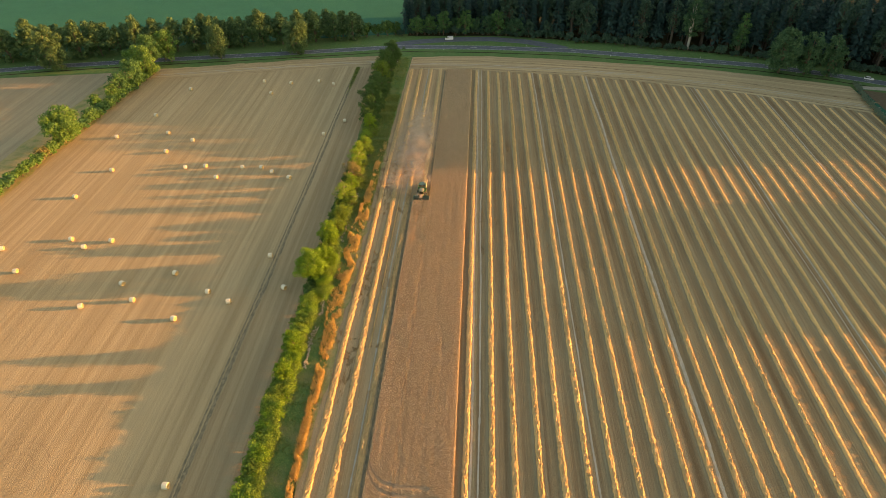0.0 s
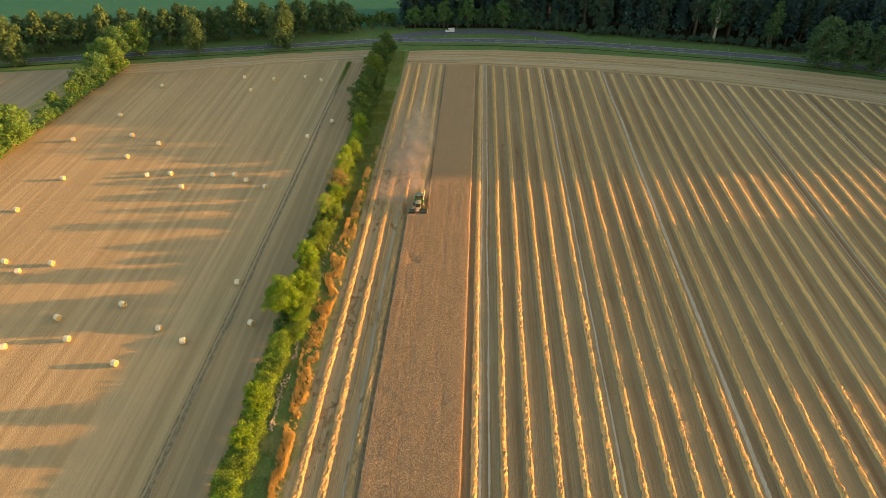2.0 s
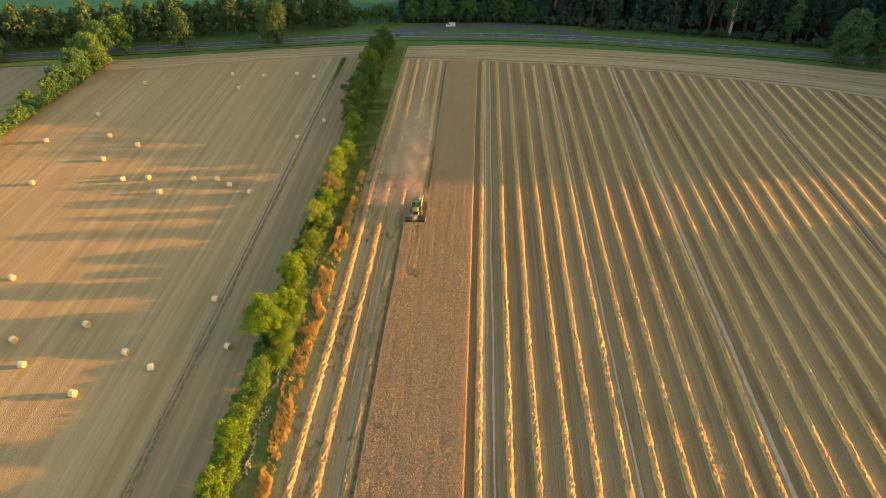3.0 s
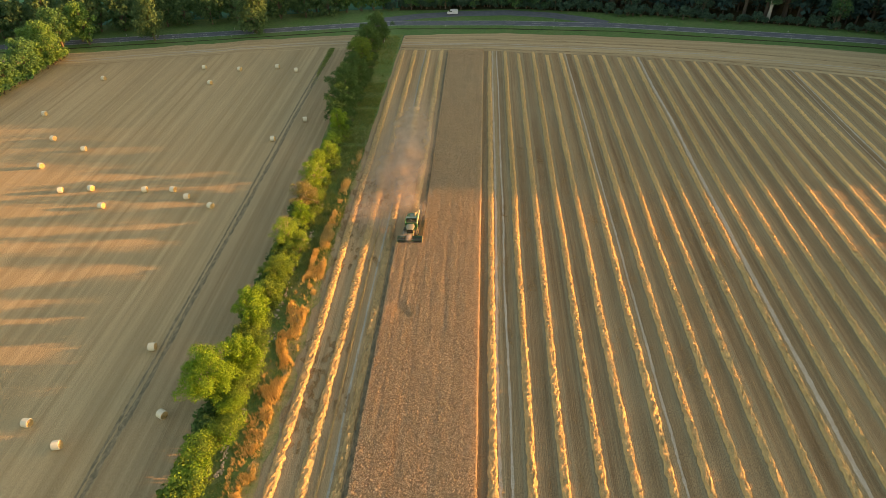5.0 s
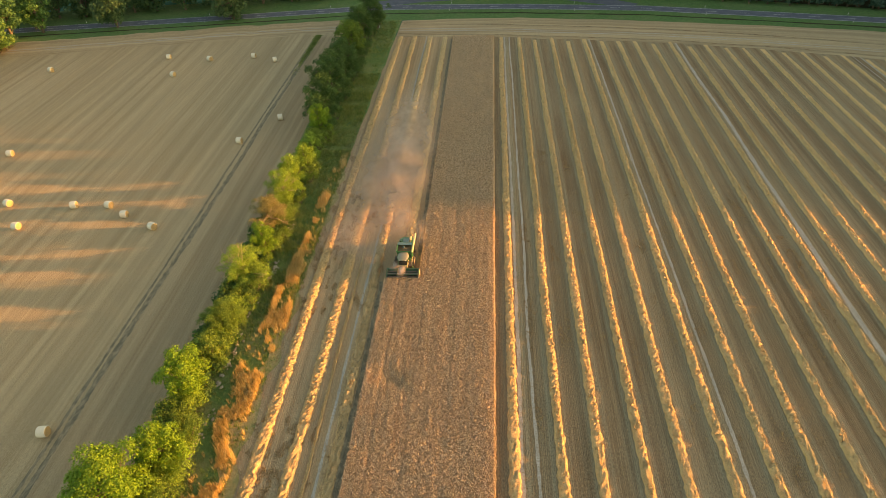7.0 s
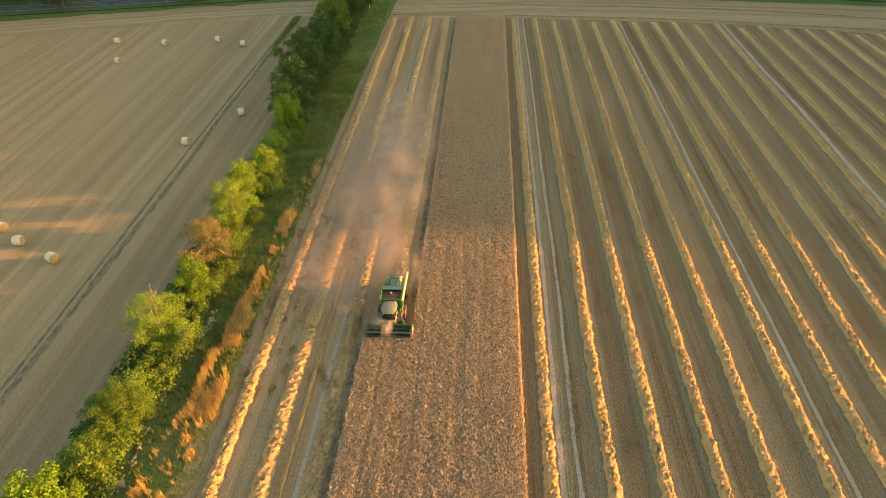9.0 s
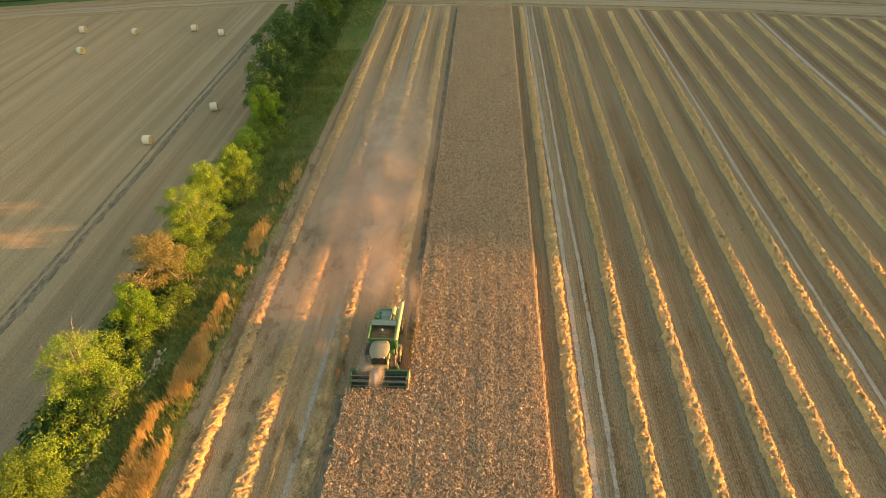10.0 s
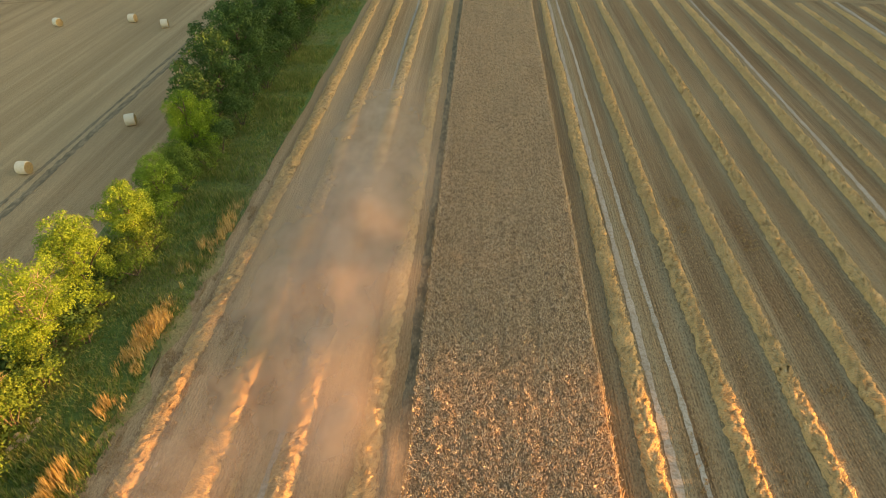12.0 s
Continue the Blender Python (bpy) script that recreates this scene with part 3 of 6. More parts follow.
def swath(x, y0, y1, width, height, seed, material=M_STRAW, step=0.34, tufts=0.0, patchy=0.0, label="long golden row of cut straw lying on stubble"):
    """One long ragged row of straw lying on the stubble."""
    r, loose = np.random.default_rng(seed), None
    wisps, comb = (36 if x < 30 else (20 if x < 70 else 5)), (1.0 if seed % 2 else -1.0)
    ys = np.concatenate([np.arange(y0, 70, 1.4), np.arange(max(y0, 70), 165, max(step, 0.48)), np.arange(max(y0, 165), min(y1, 290), step), np.arange(290, y1, max(step, 0.60))])
    n, prof = len(ys), np.array([0.0, 0.58, 0.86, 0.96, 1.0, 1.0, 0.95, 0.84, 0.55, 0.0])
    across = np.array([-0.5, -0.40, -0.29, -0.17, -0.05, 0.07, 0.18, 0.30, 0.41, 0.5])
    if x > 92:
        prof, across = prof[[0, 1, 3, 6, 8, 9]], across[[0, 1, 3, 6, 8, 9]]
    q = len(prof)
    c = x + smooth1(ys, 25, seed, 0.13) + smooth1(ys, 1.4, seed + 1, 0.04)
    w = width * (1 + smooth1(ys, 0.65, seed + 2, 0.17) + smooth1(ys, 7, seed + 6, 0.09))
    h = height * (1 + smooth1(ys, 0.6, seed + 3, 0.20) + smooth1(ys, 6, seed + 5, 0.12))
    if patchy:
        h = h * np.clip(0.55 + smooth1(ys, 4.5, seed + 7, 1.0) * patchy, 0.05, 1.3)
    fade = np.clip(np.minimum((ys - y0) / 1.5, (y1 - ys) / 16.0), 0.05, 1)
    X = c[:, None] + across * w[:, None] + r.normal(0, 0.045, (n, q)) * width
    Y = ys[:, None] + r.normal(0, 0.10, (n, q))
    Z = prof * (h * fade)[:, None] + r.normal(0, 0.125, (n, q)) * height * 2 * prof * fade[:, None]
    Z[:, [0, -1]] = -0.02
    V = np.stack([X, Y, Z], -1).reshape(-1, 3)
    i, j = np.meshgrid(np.arange(n - 1), np.arange(q - 1), indexing="ij")
    a = (i * q + j).ravel()
    T = np.concatenate([np.stack([a, a + 1, a + q + 1], 1), np.stack([a, a + q + 1, a + q], 1)])
    if tufts:
        y_lo, y_hi = max(y0, 105), min(y1, 336)
        m = int(max(0, y_hi - y_lo) * tufts)
        if m:
            ty = np.where(r.uniform(0, 1, m) < 0.62, r.uniform(min(195, y_hi - 5), min(268, y_hi), m), r.uniform(y_lo, y_hi, m))
            u = r.normal(0, 0.24, m).clip(-0.55, 0.55)
            k = np.clip(np.searchsorted(ys, ty), 0, n - 1)
            base = np.stack([c[k] + u * w[k], ty, np.interp(np.abs(u), [0, 0.5, 0.6], [0.95, 0.1, 0.0]) * h[k]], 1)
            ang, el, ln = r.uniform(0, 2 * np.pi, m), r.uniform(-0.1, 0.8, m), r.uniform(0.18, 0.50, m)
            d = np.stack([np.cos(ang) * np.cos(el), np.sin(ang) * np.cos(el), np.sin(el)], 1) * ln[:, None]
            side = np.stack([-np.sin(ang), np.cos(ang), np.zeros(m)], 1) * r.uniform(0.013, 0.034, m)[:, None]
            W = np.stack([base - side, base + side, base + d], 1).reshape(-1, 3)
            # thicker wisps combed slantwise out of the row
            m = int((y_hi - 68) * wisps)
            ty, u = r.uniform(68, y_hi - 14, m), r.uniform(-0.42, 0.42, m)
            k = np.clip(np.searchsorted(ys, ty), 0, n - 1)
            base = np.stack([c[k] + u * w[k], ty, np.interp(np.abs(u), [0, 0.3, 0.5], [0.98, 0.85, 0.1]) * h[k] - 0.03], 1)
            ang, el, ln = np.radians(r.normal(42, 16, m)), r.uniform(0.12, 0.75, m), r.uniform(0.20, 0.46, m)
            way = np.where(u + r.normal(0, 0.15, m) > 0, 1.0, -1.0)
            lie = np.stack([way * np.sin(ang), -np.cos(ang) * comb], 1)
            d = np.stack([lie[:, 0] * np.cos(el), lie[:, 1] * np.cos(el), np.sin(el)], 1) * ln[:, None]
            side = np.stack([-lie[:, 1], lie[:, 0], np.zeros(m)], 1) * r.uniform(0.020, 0.048, m)[:, None]
            W = np.concatenate([W, np.stack([base - side, base + side, base + d], 1).reshape(-1, 3)])
            loose = mesh_of("loose_straw", W, np.arange(len(W)).reshape(-1, 3))
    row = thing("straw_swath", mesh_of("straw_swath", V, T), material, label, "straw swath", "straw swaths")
    if loose:
        tagged(part("loose_straw", loose, M_STRAW_LOOSE, row, "loose straws sticking out of the row"), kind="stuff")


SWATH_LABEL = "long golden row of cut straw lying on stubble"
for k, sx in enumerate(SWATH_X):
    if sx > 193:
        break
    near, middle = sx < 48, sx < 92
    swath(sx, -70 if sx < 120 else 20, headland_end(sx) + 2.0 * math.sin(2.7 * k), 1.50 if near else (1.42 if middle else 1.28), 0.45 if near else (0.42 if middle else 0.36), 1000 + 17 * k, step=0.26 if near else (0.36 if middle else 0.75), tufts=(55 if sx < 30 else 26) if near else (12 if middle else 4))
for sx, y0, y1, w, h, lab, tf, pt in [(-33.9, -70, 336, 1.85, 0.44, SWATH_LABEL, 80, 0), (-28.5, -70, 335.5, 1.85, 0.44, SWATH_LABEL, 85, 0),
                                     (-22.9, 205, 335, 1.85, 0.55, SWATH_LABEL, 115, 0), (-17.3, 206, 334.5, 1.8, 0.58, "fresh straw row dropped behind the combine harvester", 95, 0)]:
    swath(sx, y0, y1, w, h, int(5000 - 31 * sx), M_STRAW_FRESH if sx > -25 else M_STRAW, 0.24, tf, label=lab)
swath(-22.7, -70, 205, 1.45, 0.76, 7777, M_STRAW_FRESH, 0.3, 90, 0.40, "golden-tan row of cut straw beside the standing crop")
swath(-26.1, 120, 214, 0.46, 0.24, 7901, M_STRAW, 0.3, 22, 0.75, "thin broken string of spilt straw between two rows")


# ---------------------------------------------------------------- the standing crop
CUT_X, CROP_W, CROP_E, CUT_Y, CROP_END = -14.3, -20.7, 0.0, 198.2, 332.8


LAID = ((-16.6, 174.0, 1.5), (-14.8, 173.0, 1.0), (-9.6, 263.2, 0.6), (-7.6, 264.2, 0.6), (-8.6, 266.4, 0.7), (-6.7, 265.2, 0.5), (-13.3, 246.5, 0.7), (-13.1, 253.8, 0.7), (-4.3, 121, 1.4), (-5.0, 326.5, 1.4), (-18.5, 124, 0.9), (-12.9, 239.0, 0.7))


def crop():
    r = np.random.default_rng(21)
    root = thing("standing_crop", None, None, "uncut strip of ripe brown grain standing in the field", "grain crop", kind="stuff")
    # the dense lower stalks as an uneven slab
    V, F = [], []
    for x0, x1, y0, y1 in ((CROP_W, CUT_X, -70.0, CUT_Y), (CUT_X, CROP_E, -70.0, CROP_END)):
        xs, ys = np.arange(x0, x1 + 0.01, (x1 - x0) / round((x1 - x0) / 0.8)), np.linspace(y0, y1, int((y1 - y0) / 0.8))
        gx, gy = np.meshgrid(xs, ys, indexing="ij")
        edge = (np.arange(len(xs)) == 0) | (np.arange(len(xs)) == len(xs) - 1)
        gz = 0.67 + r.uniform(-0.1, 0.06, gx.shape)
        for hx, hy, hr in LAID:
            gz = gz - 0.50 * np.exp(-((gx - hx) ** 2 + (gy - hy) ** 2) / (1.1 * hr) ** 2)
        gx = gx + r.uniform(-0.12, 0.12, gx.shape) * ~edge[:, None]
        nx, ny = gx.shape
        o = sum(len(v) for v in V)
        top = np.stack([gx, gy, gz], -1).reshape(-1, 3)
        V.append(top)
        i, j = np.meshgrid(np.arange(nx - 1), np.arange(ny - 1), indexing="ij")
        a = o + (i * ny + j).ravel()
        F.append(np.stack([a, a + ny, a + ny + 1, a + 1], 1))
        for row in (np.arange(ny), (nx - 1) * ny + np.arange(ny), np.arange(nx) * ny, np.arange(nx) * ny + ny - 1):
            o2 = sum(len(v) for v in V)
            low = top[row].copy()
            low[:, 2] = -0.02
            V.append(low)
            q = np.arange(len(row) - 1)
            F.append(np.stack([o + row[q], o + row[q + 1], o2 + q + 1, o2 + q], 1))
    part("stalk_base", mesh_of("stalk_base", np.concatenate(V), np.concatenate(F)), M_CROP_BASE, root, "dense stalks under the grain heads, colour darkened as shade")
    # the grain heads: small leaning tufts
    P = []
    for x0, x1, ys, ds in ((CROP_W, CUT_X, (-70, 60, 78, 130, 165, CUT_Y), (5, 5, 50, 54, 100, 135)), (CUT_X, CROP_E, (-70, 60, 78, 130, 165, 205, 222, 240, 262, 300, CROP_END), (5, 5, 50, 54, 82, 108, 130, 112, 95, 82, 78))):
        m = int((x1 - x0) * (ys[-1] - ys[0]) * max(ds))
        y = r.uniform(ys[0], ys[-1], m)
        d = 0.93 * np.interp(y, ys, ds)
        pick = r.uniform(0, max(ds), m) < d
        P.append(np.stack([r.uniform(x0, x1, m), y, (82 / d) ** 0.45], 1)[pick])
    # ragged edges
    for xe, y0, y1 in ((CROP_E, 68, CROP_END), (CUT_X, CUT_Y, CROP_END), (CROP_W, 68, CUT_Y)):
        m = int((y1 - y0) * 9)
        P.append(np.stack([xe + r.normal(0, 0.11, m), r.uniform(y0, y1, m), np.full(m, 1.0)], 1))
    P = np.concatenate(P)
    rows = 0.025 * np.sin(P[:, 0] * 2 * np.pi / 1.45) + 0.02 * np.sin(P[:, 0] * 2 * np.pi / 3.1 + 1)
    # flattened spots where game or wind has laid the crop down
    low = np.zeros(len(P))
    for hx, hy, hr in LAID:
        low += np.exp(-(((P[:, 0] - hx) ** 2 + (P[:, 1] - hy) ** 2) / hr ** 2)) * r.uniform(0.3, 1.0, len(P))
    bare = low > 0.72
    # two curved wheel marks where a machine turned at the near end
    for dy in (0.0, 2.3):
        bend = 74.0 + dy + 7.0 * np.exp(-(P[:, 0] - CROP_W) / 2.6)
        low += 1.3 * np.exp(-((P[:, 1] - bend) / 0.34) ** 2) * (P[:, 0] < -3.0 - dy)
    # thin seams between the sown strips
    for xs, q in ((-12.7, 0.32), (-6.9, 0.22), (-17.6, 0.22)):
        low += q * (P[:, 1] < 207) * np.exp(-((P[:, 0] - xs - smooth1(P[:, 1], 12, 61, 0.2)) / 0.14) ** 2)
    P, rows, low = P[~bare], rows[~bare], low[~bare]
    n = len(P)
    lump = 0.12 * smooth2(P[:, 0], P[:, 1], 0.34, 63)
    h = (0.95 + rows + lump + r.normal(0, 0.075, n)) * (1 - 0.72 * np.clip(low, 0, 1))
    s = P[:, 2] * r.uniform(0.040, 0.064, n)
    ang = r.uniform(0, 2 * np.pi, n)
    V = np.zeros((n, 4, 3))
    lean = r.normal(0, 0.09, (n, 2))
    for k in range(3):
        a = ang + k * 2 * np.pi / 3
        rad = s * (1.15 if k else 0.7)
        V[:, k, 0], V[:, k, 1] = P[:, 0] + np.cos(a) * rad, P[:, 1] + np.sin(a) * rad
        V[:, k, 2] = h - 0.16 + r.uniform(-0.05, 0.05, n)
    V[:, 3, 0], V[:, 3, 1], V[:, 3, 2] = P[:, 0] + lean[:, 0], P[:, 1] + lean[:, 1], h
    b = np.arange(n)[:, None] * 4
    T = np.concatenate([b + np.array([[0, 1, 3]]), b + np.array([[1, 2, 3]])])
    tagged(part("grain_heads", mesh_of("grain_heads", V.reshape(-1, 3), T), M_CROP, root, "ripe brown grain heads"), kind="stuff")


crop()

# ---------------------------------------------------------------- trees and hedges


def tube(path, radii, sides=6):
    """Verts and quads of a tapered tube along a path."""
    path, n = np.array(path, float), len(path)
    T = np.gradient(path, axis=0)
    T /= np.linalg.norm(T, axis=1)[:, None] + 1e-9
    ref = np.where(np.abs(T[:, 2:3]) > 0.9, np.array([[1.0, 0, 0]]), np.array([[0, 0, 1.0]]))
    A = np.cross(T, ref)
    A /= np.linalg.norm(A, axis=1)[:, None] + 1e-9
    B = np.cross(T, A)
    th = np.arange(sides) * 2 * np.pi / sides
    V = path[:, None] + np.array(radii)[:, None, None] * (np.cos(th)[None, :, None] * A[:, None] + np.sin(th)[None, :, None] * B[:, None])
    i, j = np.meshgrid(np.arange(n - 1), np.arange(sides), indexing="ij")
    a, b = (i * sides + j).ravel(), (i * sides + (j + 1) % sides).ravel()
    return V.reshape(-1, 3), np.stack([a, b, b + sides, a + sides], 1)


def leaves(centres, radii, count, size, r, droop=0.0, flat=1.0):
    """Rhombic (small ones pointed) leaf sprays round clump centres, facing mostly outwards."""
    k = r.choice(len(centres), count, p=radii ** 2 / np.sum(radii ** 2))
    d = r.normal(0, 1, (count, 3))
    d /= np.linalg.norm(d, axis=1)[:, None]
    d[:, 2] = np.where(d[:, 2] < -0.5, -d[:, 2], d[:, 2])
    rad = radii[k] * r.uniform(0.55, 1.08, count)
    p = centres[k] + d * rad[:, None] * np.array([1, 1, flat])
    nrm = d + r.normal(0, 0.55, (count, 3))
    nrm /= np.linalg.norm(nrm, axis=1)[:, None]
    u = np.cross(nrm, r.normal(0, 1, (count, 3)))
    u /= np.linalg.norm(u, axis=1)[:, None]
    u[:, 2] -= droop
    v = np.cross(nrm, u)
    s = size * r.uniform(0.6, 1.3, count)[:, None]
    if size < 0.36:
        V = np.stack([p - u * s * 0.65, p + u * s * 0.28 + v * s * 0.40, p + u * s * 0.28 - v * s * 0.40], 1).reshape(-1, 3)
        return V, np.arange(3 * count).reshape(-1, 3)
    V = np.stack([p - u * s * 0.6, p + v * s * 0.36, p + u * s * 0.6, p - v * s * 0.36], 1).reshape(-1, 3)
    return V, np.arange(4 * count).reshape(-1, 4)


def broadleaf(seed, height, width, base=0.22, clumps=26, leaf=0.42, cover=2.6, bare=0.0, ragged=0.35, fine=1.0, point=0.25):
    """Meshes of a broad-leaved tree: (wood, crown). fine below 1 makes its clumps smaller, point narrows its top."""
    r = np.random.default_rng(seed)
    zc, hz, hw = height * (1 + base) / 2, height * (1 - base) / 2, width / 2
    C, R = [], []
    for k in range(clumps):
        a = k * 2.399 + r.uniform(-0.4, 0.4)
        u = 1 - 2 * (k + 0.5) / clumps
        f = r.uniform(0.5, 0.92) * (1 + ragged * r.uniform(-0.7, 0.6))
        taper = 1.0 - point * max(u, 0)
        C.append((math.cos(a) * math.sqrt(1 - u * u) * hw * f * taper, math.sin(a) * math.sqrt(1 - u * u) * hw * f * taper, zc + u * hz * min(f + 0.08, 0.88)))
        R.append(width * fine * r.uniform(0.09, 0.19))
    C.append((0, 0, zc))
    R.append(width * 0.27)
    C, R = np.array(C), np.array(R)
    area = 4 * np.pi * np.sum(R ** 2) * 0.55
    count = int(cover * area / (leaf * leaf * 0.9))
    crown = mesh_of("crown", *leaves(C, R, count, leaf, r))
    trunk_r = 0.022 * height + 0.05
    V, F = tube([(0, 0, -0.1), (0.05, 0.02, height * base), (r.uniform(-.3, .3), r.uniform(-.3, .3), zc), (0, 0, height * 0.88)], [trunk_r * 1.25, trunk_r, trunk_r * 0.6, trunk_r * 0.12], 7)
    Vs, Fs = [V], [F]
    for k in r.choice(len(C) - 1, min(len(C) - 1, 11 if not bare else 17), replace=False):
        z0 = height * r.uniform(base * 0.8, 0.55)
        tip = C[k] * np.array([1 + bare, 1 + bare, 1 + 0.3 * bare])
        mid = tip * 0.5 + np.array([0, 0, z0 * 0.5 + 0.04 * height])
        v, f = tube([(0, 0, z0), mid, tip], [trunk_r * 0.45, trunk_r * 0.28, 0.03], 5)
        Fs.append(f + sum(len(q) for q in Vs))
        Vs.append(v)
        if bare:
            for q in range(7):
                d = r.normal(0, 1, 3) * width * 0.085
                d[2] = abs(d[2])
                v, f = tube([mid * 0.4 + tip * 0.6, tip + d * 0.6, tip + d * 1.2], [0.035, 0.02, 0.008], 4)
                Fs.append(f + sum(len(q2) for q2 in Vs))
                Vs.append(v)
    return mesh_of("trunk", np.concatenate(Vs), np.concatenate(Fs), True), crown


def conifer(seed, height, width, leaf=1.0, count=900):
    """Meshes of a tall dark spruce or pine."""
    r = np.random.default_rng(seed)
    z = height * (0.16 + 0.84 * r.uniform(0, 1, count) ** 1.15)
    taper = (1 - (z - 0.16 * height) / (0.84 * height)) ** 0.75
    whorl = 0.75 + 0.25 * np.sin(z * 2 * np.pi / (height * 0.07))
    a = r.uniform(0, 2 * np.pi, count)
    rad = width / 2 * taper * whorl * r.uniform(0.35, 1.0, count) * (1 + 0.25 * np.sin(3 * a + seed))
    p = np.stack([np.cos(a) * rad, np.sin(a) * rad, z - rad * 0.25], 1)
    u = np.stack([np.cos(a), np.sin(a), np.full(count, -0.45)], 1) + r.normal(0, 0.25, (count, 3))
    v = np.cross(u, [0, 0, 1.0]) + r.normal(0, 0.25, (count, 3))
    s = leaf * r.uniform(0.6, 1.25, count)[:, None]
    V = np.stack([p - u * s * 0.6, p + v * s * 0.42, p + u * s * 0.7, p - v * s * 0.42], 1).reshape(-1, 3)
    crown = mesh_of("crown", V, np.arange(4 * count).reshape(-1, 4))
    wood = mesh_of("trunk", *tube([(0, 0, -0.1), (0, 0, height * 0.5), (0, 0, height * 0.97)], [0.014 * height, 0.008 * height, 0.02], 6), True)
    return wood, crown


def shrub(seed, height, width, leaf=0.32, cover=2.4, length=1.0):
    """Meshes of a dense bush: stems and foliage down to the ground."""
    r = np.random.default_rng(seed)
    C, R = [], []
    for k in range(12):
        a, f = k * 2.399, r.uniform(0.25, 0.8)
        C.append((math.cos(a) * width * 0.36 * f * 1.3, math.sin(a) * width * 0.36 * f * 1.3 * length, height * r.uniform(0.30, 0.74)))
        R.append(min(width, height) * r.uniform(0.20, 0.31))
    C, R = np.array(C), np.array(R)
    count = int(cover * 4 * np.pi * np.sum(R ** 2) * 0.5 / (leaf * leaf * 0.9))
    crown = mesh_of("foliage", *leaves(C, R, count, leaf, r))
    Vs, Fs = [], []
    for k in range(6):
        v, f = tube([(0.15 * math.cos(k), 0.15 * math.sin(k), -0.05), C[k] * np.array([0.6, 0.6, 0.6]), C[k]], [0.09, 0.06, 0.02], 5)
        Fs.append(f + sum(len(q) for q in Vs))
        Vs.append(v)
    return mesh_of("stem", np.concatenate(Vs), np.concatenate(Fs), True), crown


def plant(name, meshes, wood_mat, leaf_mat, at, label, category, group="", spin=0.0):
    root = thing(name, None, None, label, category, group, at=pose(*at, 0, 0, spin))
    names = ("trunk", "crown") if name.endswith("tree") else ("stem", "foliage")
    part(names[0], meshes[0], wood_mat, root)
    part(names[1], meshes[1], leaf_mat, root)
    return root


# the hedge between the fields, tree by tree from the near end to the road
HEDGE = [
    (-47.3, 107.5, 8.0, 6.4, L_BRIGHT, "bright green young tree rising from the low hedge", 0.0, M_BARK),
    (-47.6, 118.5, 8.4, 7.0, L_BRIGHT, "bright green tree rising from the low hedge", 0.0, M_BARK),
    (-49.8, 150.0, 11.6, 12.5, L_BRIGHT, "broad bright green hedge tree leaning over the stubble", 0.0, M_BARK),
    (-46.2, 157.5, 8.6, 7.5, L_BRIGHT, "bright green young tree grown into the hedge", 0.0, M_BARK),
    (-47.6, 170.0, 10.4, 8.4, L_BRIGHT, "round bright green tree standing in the hedge", 0.0, M_BARK),
    (-46.2, 176.5, 6.4, 6.6, L_GREEN, "rounded green bush tree of the hedge", 0.0, M_BARK),
    (-46.8, 183.5, 6.6, 8.2, L_GREEN, "wide olive-green bush tree of the hedge", 0.0, M_BARK),
    (-46.9, 196.0, 9.4, 8.6, L_YELLOW, "yellowing hedge tree with bare pale branches", 0.11, M_BARK_PALE),
    (-45.6, 205.0, 8.4, 5.4, L_BRIGHT, "small bright green tree in the hedge", 0.0, M_BARK),
    (-46.8, 214.0, 9.2, 8.4, L_BROWN, "dry brown-leaved tree in the hedge", 0.04, M_BARK_PALE),
    (-46.8, 223.5, 9.4, 8.0, L_YELLOW, "yellow-green ash tree in the hedge", 0.05, M_BARK_PALE),
    (-47.2, 231.0, 8.6, 7.4, L_YELLOW, "yellow-leaved tree in the hedge", 0.0, M_BARK),
    (-45.8, 238.5, 7.8, 6.4, L_YELLOW, "slim yellow-green young tree", 0.0, M_BARK),
    (-46.2, 246.0, 6.8, 5.4, L_YELLOW, "slim yellow-green sapling in the hedge", 0.0, M_BARK),
    (-46.2, 257.0, 9.6, 6.8, L_BRIGHT, "bright green oval tree above the grass bank", 0.0, M_BARK),
]
# its shaded northern part, where the dark leaf colour carries some of the shade
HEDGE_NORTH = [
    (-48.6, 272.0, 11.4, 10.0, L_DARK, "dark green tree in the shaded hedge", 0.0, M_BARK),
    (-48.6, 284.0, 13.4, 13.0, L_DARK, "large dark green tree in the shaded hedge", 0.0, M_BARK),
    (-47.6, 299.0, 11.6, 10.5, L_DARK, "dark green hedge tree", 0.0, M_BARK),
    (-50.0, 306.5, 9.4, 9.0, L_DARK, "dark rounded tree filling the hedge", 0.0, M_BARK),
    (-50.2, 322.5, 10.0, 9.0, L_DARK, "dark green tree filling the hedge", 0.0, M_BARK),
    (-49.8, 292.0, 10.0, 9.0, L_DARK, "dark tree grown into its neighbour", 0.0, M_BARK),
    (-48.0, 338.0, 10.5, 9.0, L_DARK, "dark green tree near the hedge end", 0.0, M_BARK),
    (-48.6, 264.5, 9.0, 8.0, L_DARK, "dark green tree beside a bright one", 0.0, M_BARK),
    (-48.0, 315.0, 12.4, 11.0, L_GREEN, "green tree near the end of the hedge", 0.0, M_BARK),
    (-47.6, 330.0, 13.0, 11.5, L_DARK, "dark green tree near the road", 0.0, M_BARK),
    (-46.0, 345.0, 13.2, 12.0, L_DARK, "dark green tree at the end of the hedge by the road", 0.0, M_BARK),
]
